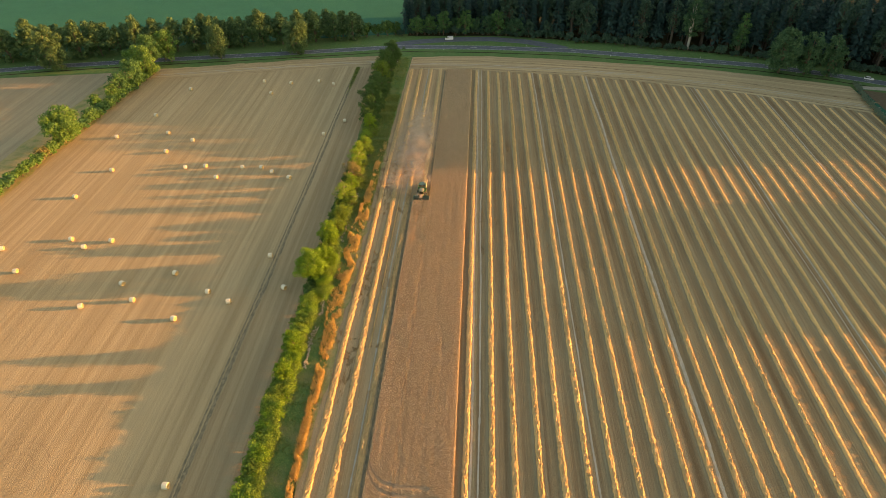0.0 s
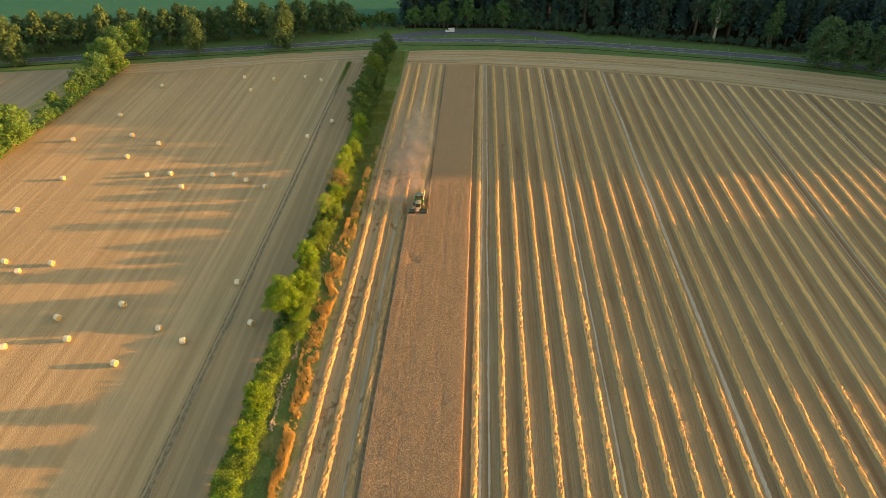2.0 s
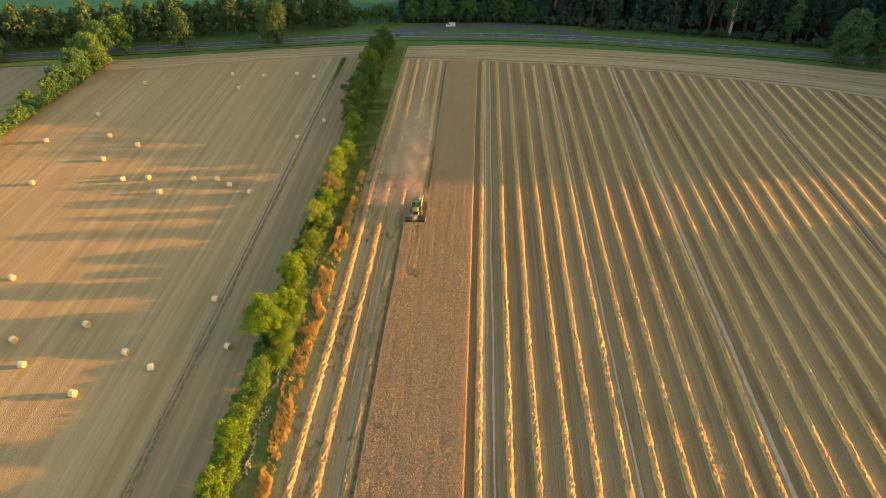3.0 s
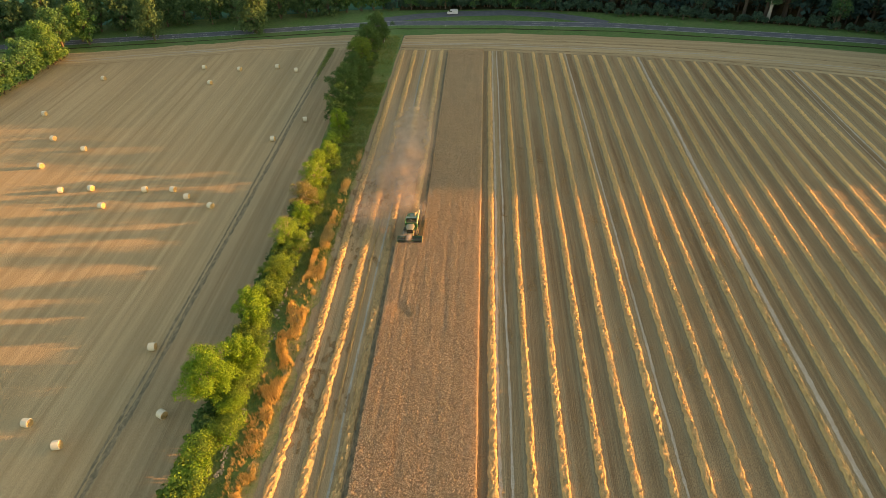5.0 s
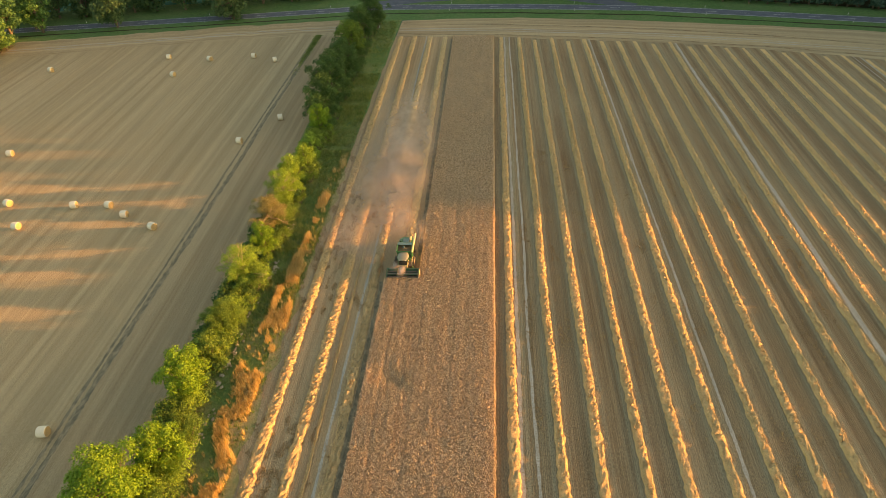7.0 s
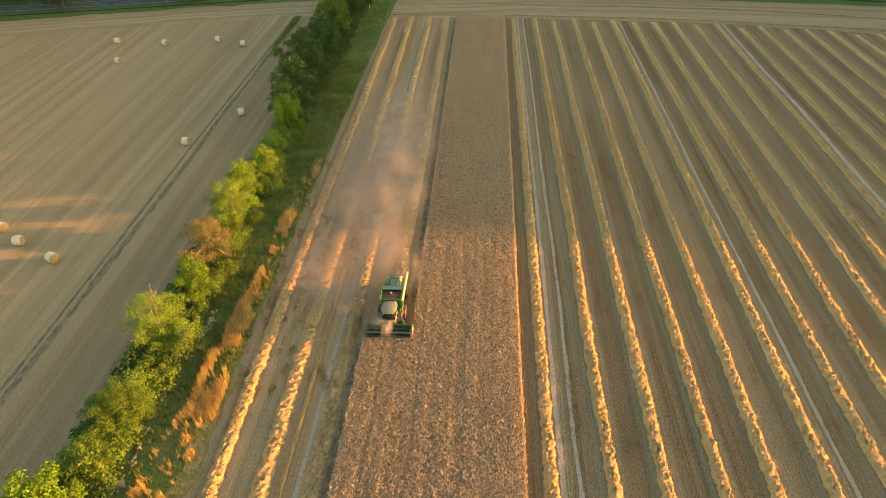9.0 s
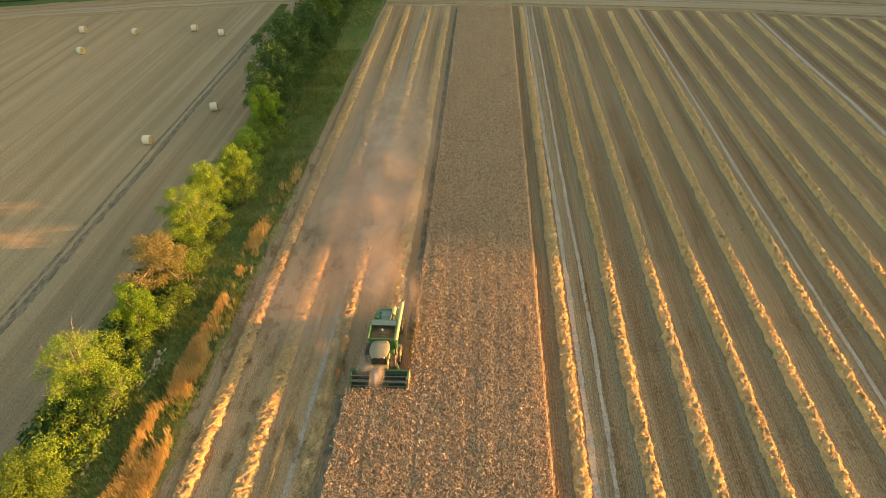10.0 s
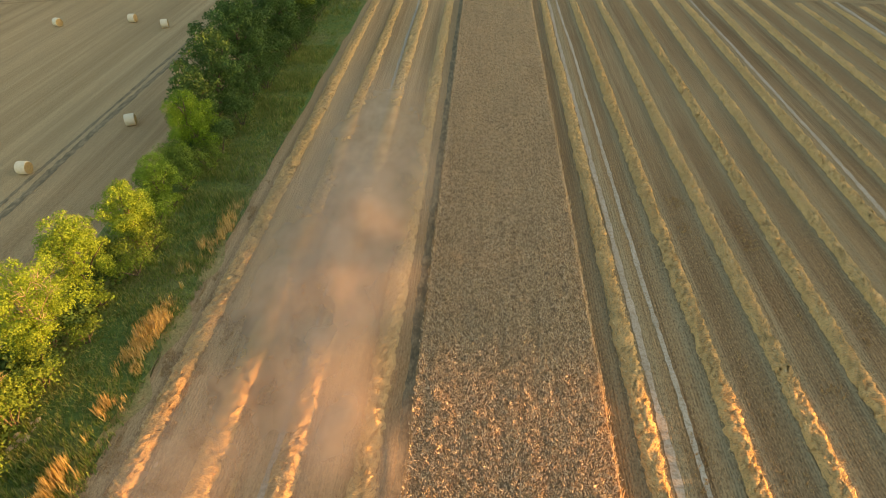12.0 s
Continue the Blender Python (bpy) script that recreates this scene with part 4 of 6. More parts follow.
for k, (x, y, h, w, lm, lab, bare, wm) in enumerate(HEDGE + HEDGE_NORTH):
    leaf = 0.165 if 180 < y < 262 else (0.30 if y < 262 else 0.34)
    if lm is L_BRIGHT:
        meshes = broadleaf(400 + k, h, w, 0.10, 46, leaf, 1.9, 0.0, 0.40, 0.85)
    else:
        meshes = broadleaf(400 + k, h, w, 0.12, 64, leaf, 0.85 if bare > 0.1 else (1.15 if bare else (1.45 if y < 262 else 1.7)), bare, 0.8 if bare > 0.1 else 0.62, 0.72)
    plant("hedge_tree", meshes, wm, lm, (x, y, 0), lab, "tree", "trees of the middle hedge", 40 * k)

SHRUBS = [shrub(600 + k, h, w, 0.20, 0.95) for k, (h, w) in enumerate(((4.6, 5.4), (3.9, 5.0), (5.2, 5.0), (3.3, 4.2), (2.6, 3.6)))]
r_h = np.random.default_rng(77)
ROUGH_SHRUBS = [shrub(660 + k, h, w, 0.33, 1.3) for k, (h, w) in enumerate(((4.6, 5.4), (3.9, 5.0), (5.2, 5.0), (3.3, 4.2), (2.6, 3.6)))]
FAR_SHRUBS = [shrub(640 + k, h, w, 0.7, 1.9) for k, (h, w) in enumerate(((4.6, 5.4), (3.9, 5.0), (5.2, 5.0)))]
DYED = {}


def dyed(me, material):
    """A copy of a foliage mesh with its own leaf colour, made once for each colour."""
    if (me.name, material.name) not in DYED:
        copy = me.copy()
        copy.materials.clear()
        copy.materials.append(material)
        DYED[me.name, material.name] = copy
    return DYED[me.name, material.name]


y = 44.0
k = 0
while y < 352:
    big = y < 190
    kind = int(r_h.integers(0, 4)) if big else int(r_h.integers(1, 5))
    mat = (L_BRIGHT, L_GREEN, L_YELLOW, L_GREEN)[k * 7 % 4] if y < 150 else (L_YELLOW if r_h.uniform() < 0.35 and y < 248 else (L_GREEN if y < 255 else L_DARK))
    wood, crown = (ROUGH_SHRUBS if y < 138 else SHRUBS)[kind]
    dx = (-47.3 if big else (-44.4 if k % 2 else -47.6)) + r_h.uniform(-0.9, 0.9)
    if 140 < y < 162:
        dx = -44.6
    root = thing("hedge_shrub", None, None, "dense green hedge shrub on the field margin" if mat is not L_YELLOW else "yellow-green hedge shrub on the field margin", "shrub", "shrubs of the middle hedge", at=pose(dx, y, 0, 0, 0, r_h.uniform(0, 360)))
    if y < 200:
        root.scale = (1.25, 1.25, 0.88) if y < 145 else (1.15, 1.15, 1.1)
    part("stem", wood, M_BARK, root)
    part("foliage", dyed(crown, mat), mat, root)
    y += r_h.uniform(1.3, 1.9) if y < 150 else r_h.uniform(1.7, 2.6)
    k += 1
# half-hidden back row, added to stop sun coming through the hedge
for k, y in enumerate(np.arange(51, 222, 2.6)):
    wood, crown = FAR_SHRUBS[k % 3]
    root = thing("hedge_shrub", None, None, "dense filler bush closing the shaded side of the hedge", "shrub", "shrubs of the middle hedge", at=pose(-48.6 + 0.5 * math.sin(3.1 * k), y, -0.5, 0, 0, 77 * k))
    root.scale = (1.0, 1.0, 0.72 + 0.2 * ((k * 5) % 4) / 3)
    # past y=140 darker leaves deepen the shade by colour
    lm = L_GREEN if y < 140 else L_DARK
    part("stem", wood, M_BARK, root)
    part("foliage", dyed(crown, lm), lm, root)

# understory bushes; dark leaf colour paints the shaded gaps between lit crowns
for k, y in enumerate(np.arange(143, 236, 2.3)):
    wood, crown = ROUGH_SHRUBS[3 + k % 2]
    root = thing("hedge_shrub", None, None, "low bush under the hedge trees, leaves darkened as shade", "shrub", "shrubs of the middle hedge", at=pose(-46.0 + 0.8 * math.sin(2.3 * k), y, -0.45, 0, 0, 53 * k))
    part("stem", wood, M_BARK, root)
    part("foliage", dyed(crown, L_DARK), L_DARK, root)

# the western hedge
for k, (x, y, h, w, lm, lab) in enumerate([
    (-184.0, 349.0, 17.0, 12.0, L_WEST, "green tree behind the hedge end"),
    (-189.0, 326.0, 17.0, 12.0, L_WEST, "green tree on the shaded side of the hedge"),
    (-186.0, 297.0, 13.0, 9.5, L_YOUNG, "yellow-green middle-sized hedge tree"),
    (-190.0, 279.0, 8.0, 8.0, L_WEST, "low green tree in the western hedge"),
    (-186.5, 267.0, 7.0, 7.0, L_YOUNG, "low yellow-green tree in the western hedge"),
    (-178.5, 345.0, 19.0, 12.0, L_WEST, "tall green tree at the end of the western hedge"),
    (-186.0, 337.0, 20.0, 14.0, L_YOUNG, "tall tree with sunlit yellow-green crown"),
    (-181.5, 321.0, 18.0, 13.5, L_WEST, "tall green hedge tree with sunlit crown"),
    (-183.0, 307.0, 16.0, 12.5, L_YOUNG, "full green tree in the western hedge"),
    (-186.0, 289.0, 10.0, 8.0, L_WEST, "green tree in the western hedge"),
    (-186.5, 244.5, 16.5, 18.5, L_WEST, "broad rounded green tree in the western hedge"),
]):
    plant("hedge_tree", broadleaf(450 + k, h, w, 0.04, 34, 0.75, 2.0, 0.0, 0.3), M_BARK, lm, (x, y, 0), lab, "tree", "trees of the western hedge", 50 * k)
y = 120.0
while y < 330:
    wood, crown = FAR_SHRUBS[int(r_h.integers(0, 3))]
    mat = L_BROWN if 225 < y < 245 and r_h.uniform() < 0.2 else (L_YOUNG if r_h.uniform() < 0.35 else L_WEST)
    x = float(np.interp(y, [100, 199, 330], [-205, -190.5, -181])) + r_h.uniform(-0.8, 0.8)
    root = thing("hedge_shrub", None, None, "sunlit bush of the western hedge", "shrub", "shrubs of the western hedge", at=pose(x, y, 0, 0, 0, r_h.uniform(0, 360)))
    part("stem", wood, M_BARK, root)
    part("foliage", dyed(crown, mat), mat, root)
    root.scale = (1.35, 1.35, 1.15)
    y += r_h.uniform(2.6, 3.6)

# the avenue along the road
AVENUE = [broadleaf(500 + k, 20.5, w, 0.03, 38, 1.15, 2.0, 0.0, 0.3, 0.9, 0.7) for k, w in enumerate((14.5, 16.0, 13.5))]
LONE = [broadleaf(530 + k, 20.5, w, 0.03, 40, 0.75, 2.4, 0.0, 0.2) for k, w in enumerate((15.5, 14.5, 15.0))]
for m in AVENUE + LONE:
    m[0].materials.append(M_BARK)
    m[1].materials.append(L_AVENUE)
av = [(-330, 333), (-312, 336), (-295, 341), (-277, 344), (-263, 347), (-250, 346), (-236, 350), (-226, 355), (-214, 356), (-203, 358), (-192, 361), (-182, 363), (-171, 364), (-160, 367), (-152, 369),
      (-143, 371), (-131, 372), (-119, 375), (-108, 377), (-99, 379), (-87, 381), (-76, 383.5), (-243, 332), (-150, 349.5), (-105, 358.0), (-345, 329)]
for k, (x, y) in enumerate(av):
    on_near = k in (22, 23, 24)
    wood, crown = LONE[k - 22] if on_near else AVENUE[k % 3]
    root = thing("roadside_tree", None, None, "rounded green roadside tree before the asphalt" if on_near else "dark green avenue tree along the road", "tree", "avenue trees", at=pose(x, y, -1.3, 0, 0, 47 * k))
    s = (1.0 if not on_near else (1.1 if k != 23 else 0.93)) * (0.93 + 0.14 * ((k * 7) % 5) / 4)
    s *= 1.1 if x < -215 else 1.0
    root.scale = (s, s, s * (0.9 + 0.25 * ((k * 3) % 7) / 6))
    part("trunk", wood, M_BARK, root)
    part("crown", crown, L_AVENUE, root)
for k, x in enumerate(np.arange(-340, -66, 9.5)):
    wood, crown = AVENUE[(k + 1) % 3]
    root = thing("roadside_tree", None, None, "dark green tree in the second row of the avenue", "tree", "avenue trees", at=pose(x, float(np.interp(x, [-340, -277, -182, -115, -66], [343, 355, 374, 384, 393])) + 2.0 * ((k * 3) % 4 - 1.5) / 1.5, -1.2, 0, 0, 71 * k))
    s = 0.80 + 0.16 * ((k * 5) % 7) / 6
    root.scale = (s, s, s)
    part("trunk", wood, M_BARK, root)
    part("crown", crown, L_AVENUE, root)
for k, (x, y) in enumerate([(-68, 388), (-61, 390), (-55, 391), (-73, 391), (-50, 393)]):
    wood, crown = FAR_SHRUBS[k % 3]
    root = thing("roadside_shrub", None, None, "dark bushes at the edge of the wood", "shrub", "roadside shrubs", at=pose(x, y, 0, 0, 0, 70 * k))
    root.scale = (1.8, 1.8, 2.0)
    part("stem", wood, M_BARK, root)
    part("foliage", dyed(crown, L_DARK), L_DARK, root)
for k, (x, y, h, w) in enumerate([(167.0, 330.0, 27, 19), (179.5, 327.5, 24.5, 14), (190.5, 325.0, 22.5, 14.5)]):
    plant("roadside_tree", broadleaf(520 + k, h, w, -0.02, 50, 0.85, 2.2, 0.0, 0.25, 0.85), M_BARK, L_CORNER, (x, y, 0), "full rounded tree standing between field and road", "tree", "trees by the corner", 60 * k)

# the wood: a front of young broad-leaved trees, then tall dark spruces
YOUNG = [broadleaf(540 + k, h, w, 0.04, 30, 0.6, 1.7, 0.0, 0.4, 0.85) for k, (h, w) in enumerate(((13, 11), (16, 12), (10.5, 9)))]
TALL_FRONT = [broadleaf(550 + k, h, w, 0.20, 34, 0.85, 1.5, 0.0, 0.5, 0.9) for k, (h, w) in enumerate(((26, 11), (24, 12), (28, 10)))]
SPRUCE_FRONT = [conifer(570 + k, h, w, 1.15, 800) for k, (h, w) in enumerate(((27, 8.5), (24, 8), (30, 9)))]
TALL = [broadleaf(560 + k, h, w, 0.22, 28, 1.8, 1.4, 0.0, 0.5) for k, (h, w) in enumerate(((26, 11), (24, 12), (28, 10)))]
SPRUCE = [conifer(580 + k, h, w, 1.8, 410) for k, (h, w) in enumerate(((27, 8.5), (24, 8), (30, 9)))]
wood_edge_x, wood_edge_y = [-45, 8, 57, 90, 128, 166, 200, 240, 330, 420], [391, 392, 383, 377, 368, 356, 342, 322, 272, 215]
for k, (x, dy, kind, lm) in enumerate([(-36, 0, 0, L_YOUNG), (-28, 1.5, 0, L_YOUNG), (-19, 0.5, 1, L_YOUNG), (-12, 3, 2, L_LIME), (-5, 0, 1, L_YOUNG), (2, 2.5, 2, L_LIME), (9, 1, 0, L_LIME), (16, 0.5, 1, L_YOUNG), (23, 1.5, 2, L_LIME),
                                      (28, 0, 0, L_LIME), (35, 1.5, 2, L_FOREST), (46, 1, 2, L_FOREST), (154, 1, 1, L_LIME), (70, 2, 2, L_FOREST), (102, 3, 2, L_FOREST)]):
    wood, crown = YOUNG[kind]
    root = thing("young_tree", None, None, "young green tree at the front of the wood", "tree", "young trees of the wood", at=pose(x, float(np.interp(x, wood_edge_x, wood_edge_y)) + dy, 0, 0, 0, 33 * k))
    part("trunk", wood, M_BARK, root)
    part("crown", dyed(crown, lm), lm, root)
plant("birch_tree", broadleaf(590, 30, 13, 0.16, 46, 0.75, 2.2, 0.0, 0.35, 0.85), M_BARK_BIRCH, L_LIME, (128, 367, 0), "tall birch with a white trunk before the dark wood", "tree")
plant("wood_tree", broadleaf(591, 25, 9.0, 0.06, 36, 0.75, 2.0, 0.0, 0.35, 0.85), M_BARK, L_YOUNG, (155, 360, 0), "slim pale green tree before the dark wood", "tree")
r_w = np.random.default_rng(5)
spots = []
for row in range(9):
    x = -44.0 + 3 * (row % 2)
    while x < 330:
        depth = 4 + row * 6.5 + r_w.uniform(-2, 2)
        if row > 5 and x < 130:
            x += 7
            continue
        spots.append((x + r_w.uniform(-2, 2), float(np.interp(x, wood_edge_x, wood_edge_y)) + depth, row))
        x += r_w.uniform(6.0, 8.5) * (1.0 if row < 5 else 1.35)
for k, (x, y, row) in enumerate(spots):
    if r_w.uniform() < 0.62:
        wood, crown = (SPRUCE_FRONT if row < 3 and x < 240 else SPRUCE)[k % 3]
        nm, lab, lm, cat = "spruce_tree", "tall dark spruce in the wood", L_CONIFER, "conifer"
    else:
        wood, crown = (TALL_FRONT if row < 3 and x < 240 else TALL)[k % 3]
        nm, lab, lm, cat = "wood_tree", "tall dark broad-leaved tree in the wood", L_FOREST, "tree"
    root = thing(nm, None, None, lab, cat, "trees of the wood", at=pose(x, y, 0, 0, 0, r_w.uniform(0, 360)))
    # past x=240, mostly out of view, trees are enlarged to cast longer shade
    s = r_w.uniform(0.82, 1.12) * (1.45 if x > 240 else (1.18 if x > 40 else 1.0))
    root.scale = (s, s, s)
    part("trunk", wood, M_BARK_DARK, root)
    part("crown", crown, lm, root)

# undergrowth along the front of the wood
for k, x in enumerate(np.arange(-48, 262, 3.4)):
    wood, crown = FAR_SHRUBS[k % 3]
    root = thing("wood_shrub", None, None, "dark undergrowth bush at the foot of the wood", "shrub", "undergrowth of the wood", at=pose(x + r_w.uniform(-1, 1), float(np.interp(x, wood_edge_x, wood_edge_y)) + float(np.interp(x, [45, 72, 250], [0.0, -5.5, -5.0])) + r_w.uniform(-1.5, 3.5), 0, 0, 0, r_w.uniform(0, 360)))
    q = r_w.uniform(0.65, 1.3)
    root.scale = (q, q, q)
    part("stem", wood, M_BARK_DARK, root)
    part("foliage", dyed(crown, L_FOREST), L_FOREST, root)

# unseen copse and wood edge east of the field, added so long shadows cross it
r_e = np.random.default_rng(9)
for x0, x1, y0, y1, s0, s1 in ((246, 270, 148, 211, 0.80, 0.90), (240, 268, 246.5, 270, 1.08, 1.18), (240, 268, 270, 294, 1.45, 1.58), (266, 292, 302, 352, 1.75, 1.90), (294, 318, 350, 430, 1.75, 1.90)):
    for y in np.arange(y0, y1, 4.2):
        for x in np.arange(x0, x1, 9.0):
            if abs(y - float(np.interp(x, [218, 270, 360], [315.5, 287, 235]))) < 9:
                continue
            wood, crown = TALL[int(r_e.integers(0, 3))]
            root = thing("wood_tree", None, None, "unseen tall tree of the eastern copse, added to cast shade", "tree", "trees of the eastern copse", at=pose(x + r_e.uniform(-2, 2), y + r_e.uniform(-1, 1), 0, 0, 0, r_e.uniform(0, 360)))
            s = r_e.uniform(s0, s1)
            root.scale = (s, s, s)
            part("trunk", wood, M_BARK_DARK, root)
            part("crown", crown, L_FOREST, root)

# the low boundary hedge by the north-east corner of the field
bh = [(185, 150), (190, 255), (194.5, 295), (198, 312)]
BH = [shrub(620 + k, 2.3, 4.2, 0.5, 2.0) for k in range(2)]
for k, s in enumerate(np.linspace(0, 1, 58)):
    y = 150 + 162 * s
    x = float(np.interp(y, [p[1] for p in bh], [p[0] for p in bh])) + 1.6
    wood, crown = BH[k % 2]
    root = thing("boundary_shrub", None, None, "low grey-green clipped boundary bush", "shrub", "boundary hedge", at=pose(x, y, 0, 0, 0, 61 * k))
    part("stem", wood, M_BARK, root)
    part("foliage", crown, L_GREY, root)


# ---------------------------------------------------------------- grasses


def tussocks(P, height, spread, blades, r, width=0.05):
    """Blades of grass fanning up from each point of P (n, 2)."""
    n = len(P)
    k = np.repeat(np.arange(n), blades)
    m = len(k)
    a, out = r.uniform(0, 2 * np.pi, m), r.uniform(0.1, 1.0, m) * spread
    h = (height[k] if isinstance(height, np.ndarray) else height) * r.uniform(0.6, 1.15, m)
    base = np.stack([P[k, 0] + r.normal(0, spread * 0.35, m), P[k, 1] + r.normal(0, spread * 0.35, m), np.full(m, 0.0)], 1)
    tip = base + np.stack([np.cos(a) * out, np.sin(a) * out, h], 1)
    side = np.stack([-np.sin(a), np.cos(a), np.zeros(m)], 1) * (width * r.uniform(0.6, 1.4, m))[:, None]
    return np.stack([base - side, base + side, tip], 1).reshape(-1, 3), np.arange(3 * m).reshape(-1, 3)


r_g = np.random.default_rng(31)
m = 13000
gy = r_g.uniform(50, 247, m)
gy[:3000] = r_g.uniform(150, 218, 3000)
gx = -37.1 - r_g.uniform(0, 1, m) ** 1.35 * np.interp(gy, [70, 115, 140, 180, 195, 215], [1.5, 2.8, 5.2, 4.6, 3.4, 2.2]) + smooth1(gy, 9, 5, 0.5)
keep = r_g.uniform(0, 1, m) < np.clip(0.34 + 0.75 * smooth2(gx * 1.6, gy, 5.5, 8) + 1.15 * smooth2(gx, gy * 0.8, 1.5, 11), 0.02, 1)
keep &= r_g.uniform(0, 1, m) < np.interp(gy, [200, 225, 247], [1.0, 0.55, 0.22])
P = np.stack([gx, gy], 1)[keep]
hh = 1.05 + smooth1(P[:, 1], 3, 14, 0.35)
thing("dry_grass", mesh_of("dry_grass", *tussocks(P, hh, 0.36, 11, r_g, 0.045)), G_DRY, "tall dry orange grass along the field edge", "dry grass", kind="stuff")
m = 15500
gy = np.where(r_g.uniform(0, 1, m) < 0.55, r_g.uniform(185, 300, m), r_g.uniform(50, 352, m))
gx = np.where(r_g.uniform(0, 1, m) < 0.85, r_g.uniform(-45.5, -36.6, m), r_g.uniform(-50.5, -47, m))
thing("weeds", mesh_of("weeds", *tussocks(np.stack([gx, gy], 1), 0.50 + smooth1(gy, 3, 19, 0.30), 0.42, 7, r_g, 0.05)), G_GREEN, "green weeds and grass on the field margin", "weeds", kind="stuff")

P = np.stack([-65 + r_g.normal(0, 0.5, 900), 337 - np.abs(r_g.normal(0, 13, 900))], 1)
thing("rut_weeds", mesh_of("rut_weeds", *tussocks(P, 0.35, 0.4, 8, r_g, 0.06)), G_GREEN, "green weeds grown up in the end of the rut", "weeds", kind="stuff")

# the sunlit wall of stalks along the eastern side of the uncut strip
r_c = np.random.default_rng(51)
m = 11000
P = np.stack([0.06 + np.abs(r_c.normal(0, 0.12, m)) - 0.1, r_c.uniform(68, 332.8, m)], 1)
crop_edge = part("edge_stalk", mesh_of("edge_stalk", *tussocks(P, 0.92, 0.16, 1, r_c, 0.05)), M_CROP, bpy.data.objects["standing_crop"], "stalks along the open edge of the crop")
tagged(crop_edge, kind="stuff")

# cut stubble stalks standing in drill rows, where the fields lie nearest
r_s = np.random.default_rng(41)
P = []
for x0, x1, y0, y1, dens in ((-36.5, -14.6, 168, 262, 9), (0.3, 52, 176, 262, 8), (-36.5, -20.8, 120, 168, 4), (0.3, 48, 130, 176, 4)):
    m = int((x1 - x0) * (y1 - y0) * dens)
    P.append(np.stack([x0 + np.round(r_s.uniform(0, x1 - x0, m) / 0.25) * 0.25 + r_s.normal(0, 0.03, m), r_s.uniform(y0, y1, m)], 1))
P = np.concatenate(P)
u = ((P[:, 0] - FIRST) / PITCH + 40) % 1.0
P = P[(np.abs(u - 0.5) < 0.22 + smooth1(P[:, 1], 4, 43, 0.12)) | (r_s.uniform(0, 1, len(P)) < 0.35)]
thing("stubble_stalks", mesh_of("stubble_stalks", *tussocks(P, 0.14, 0.10, 2, r_s, 0.028)), M_STUBBLE, "short cut stubble stalks in drill rows", "stubble", kind="stuff")

m = 60000
P = np.stack([r_s.uniform(0.4, 62, m), r_s.uniform(120, 250, m)], 1)
u = ((P[:, 0] - FIRST) / PITCH + 40) % 1.0
patch = smooth2(P[:, 0] * 1.3, P[:, 1] * 0.45, 1.2, 47) + 0.7 * smooth2(P[:, 0], P[:, 1], 9.0, 48)
P = P[(np.abs(u - 0.5) < 0.17) & (patch > 0.62)]
thing("long_stubble", mesh_of("long_stubble", *tussocks(P, 0.26, 0.16, 4, r_s, 0.035)), M_STUBBLE, "patches of longer orange stubble left standing", "stubble", kind="stuff")
m = 70000
P = np.stack([r_s.uniform(-36.2, -21.5, m), r_s.uniform(100, 260, m)], 1)
patch = smooth2(P[:, 0] * 1.2, P[:, 1] * 0.6, 0.9, 57) + 0.7 * smooth2(P[:, 0], P[:, 1], 7.0, 58)
P = P[patch > 0.55]
thing("long_stubble", mesh_of("long_stubble", *tussocks(P, 0.22, 0.16, 4, r_s, 0.035)), M_STUBBLE, "clumps of longer stubble and spilt straw left standing", "stubble", kind="stuff")

# pale field stones and dead wood thrown along the foot of the hedge
r_t = np.random.default_rng(71)
m = 520
ty = np.concatenate([r_t.uniform(112, 162, 300), r_t.uniform(162, 216, m - 300)])
tx = -43.6 + smooth1(ty, 6, 73, 0.5) + r_t.normal(0, 0.32, m)
keep = smooth1(ty, 5, 75, 1.0) > -0.25
tx, ty = tx[keep], ty[keep]
m = len(tx)
ico = np.array([(0, 0, 1.0), (0.9, 0, 0.25), (0.28, 0.85, 0.3), (-0.72, 0.52, 0.2), (-0.72, -0.52, 0.3), (0.28, -0.85, 0.2), (0, 0, -0.4)])
icf = np.array([(0, 1, 2), (0, 2, 3), (0, 3, 4), (0, 4, 5), (0, 5, 1), (6, 2, 1), (6, 3, 2), (6, 4, 3), (6, 5, 4), (6, 1, 5)])
SV = ico[None] * (1 + r_t.normal(0, 0.16, (m, 7, 1))) * r_t.uniform(0.12, 0.36, (m, 1, 1)) * np.array([1, 1.4, 0.8])
SV = SV + np.stack([tx, ty, np.full(m, 0.12)], 1)[:, None]
thing("field_stones", mesh_of("field_stones", SV.reshape(-1, 3), (np.arange(m)[:, None, None] * 7 + icf).reshape(-1, 3)), M_STONE, "pale field stones strewn along the hedge foot", "stones", kind="stuff")

# ---------------------------------------------------------------- solid shapes


def box(bm, x0, x1, y0, y1, z0, z1, bevel=0.0):
    made = bmesh.ops.create_cube(bm, size=1.0, matrix=Matrix.Translation(((x0 + x1) / 2, (y0 + y1) / 2, (z0 + z1) / 2)) @ Matrix.Diagonal((x1 - x0, y1 - y0, z1 - z0, 1)))
    if bevel:
        edges = list({e for v in made["verts"] for e in v.link_edges})
        bmesh.ops.bevel(bm, geom=edges, offset=bevel, segments=2, affect="EDGES", profile=0.5)
    return bm


def boxes(*rows, bevel=0.02):
    bm = bmesh.new()
    for b in rows:
        box(bm, *b, bevel=bevel)
    return bm


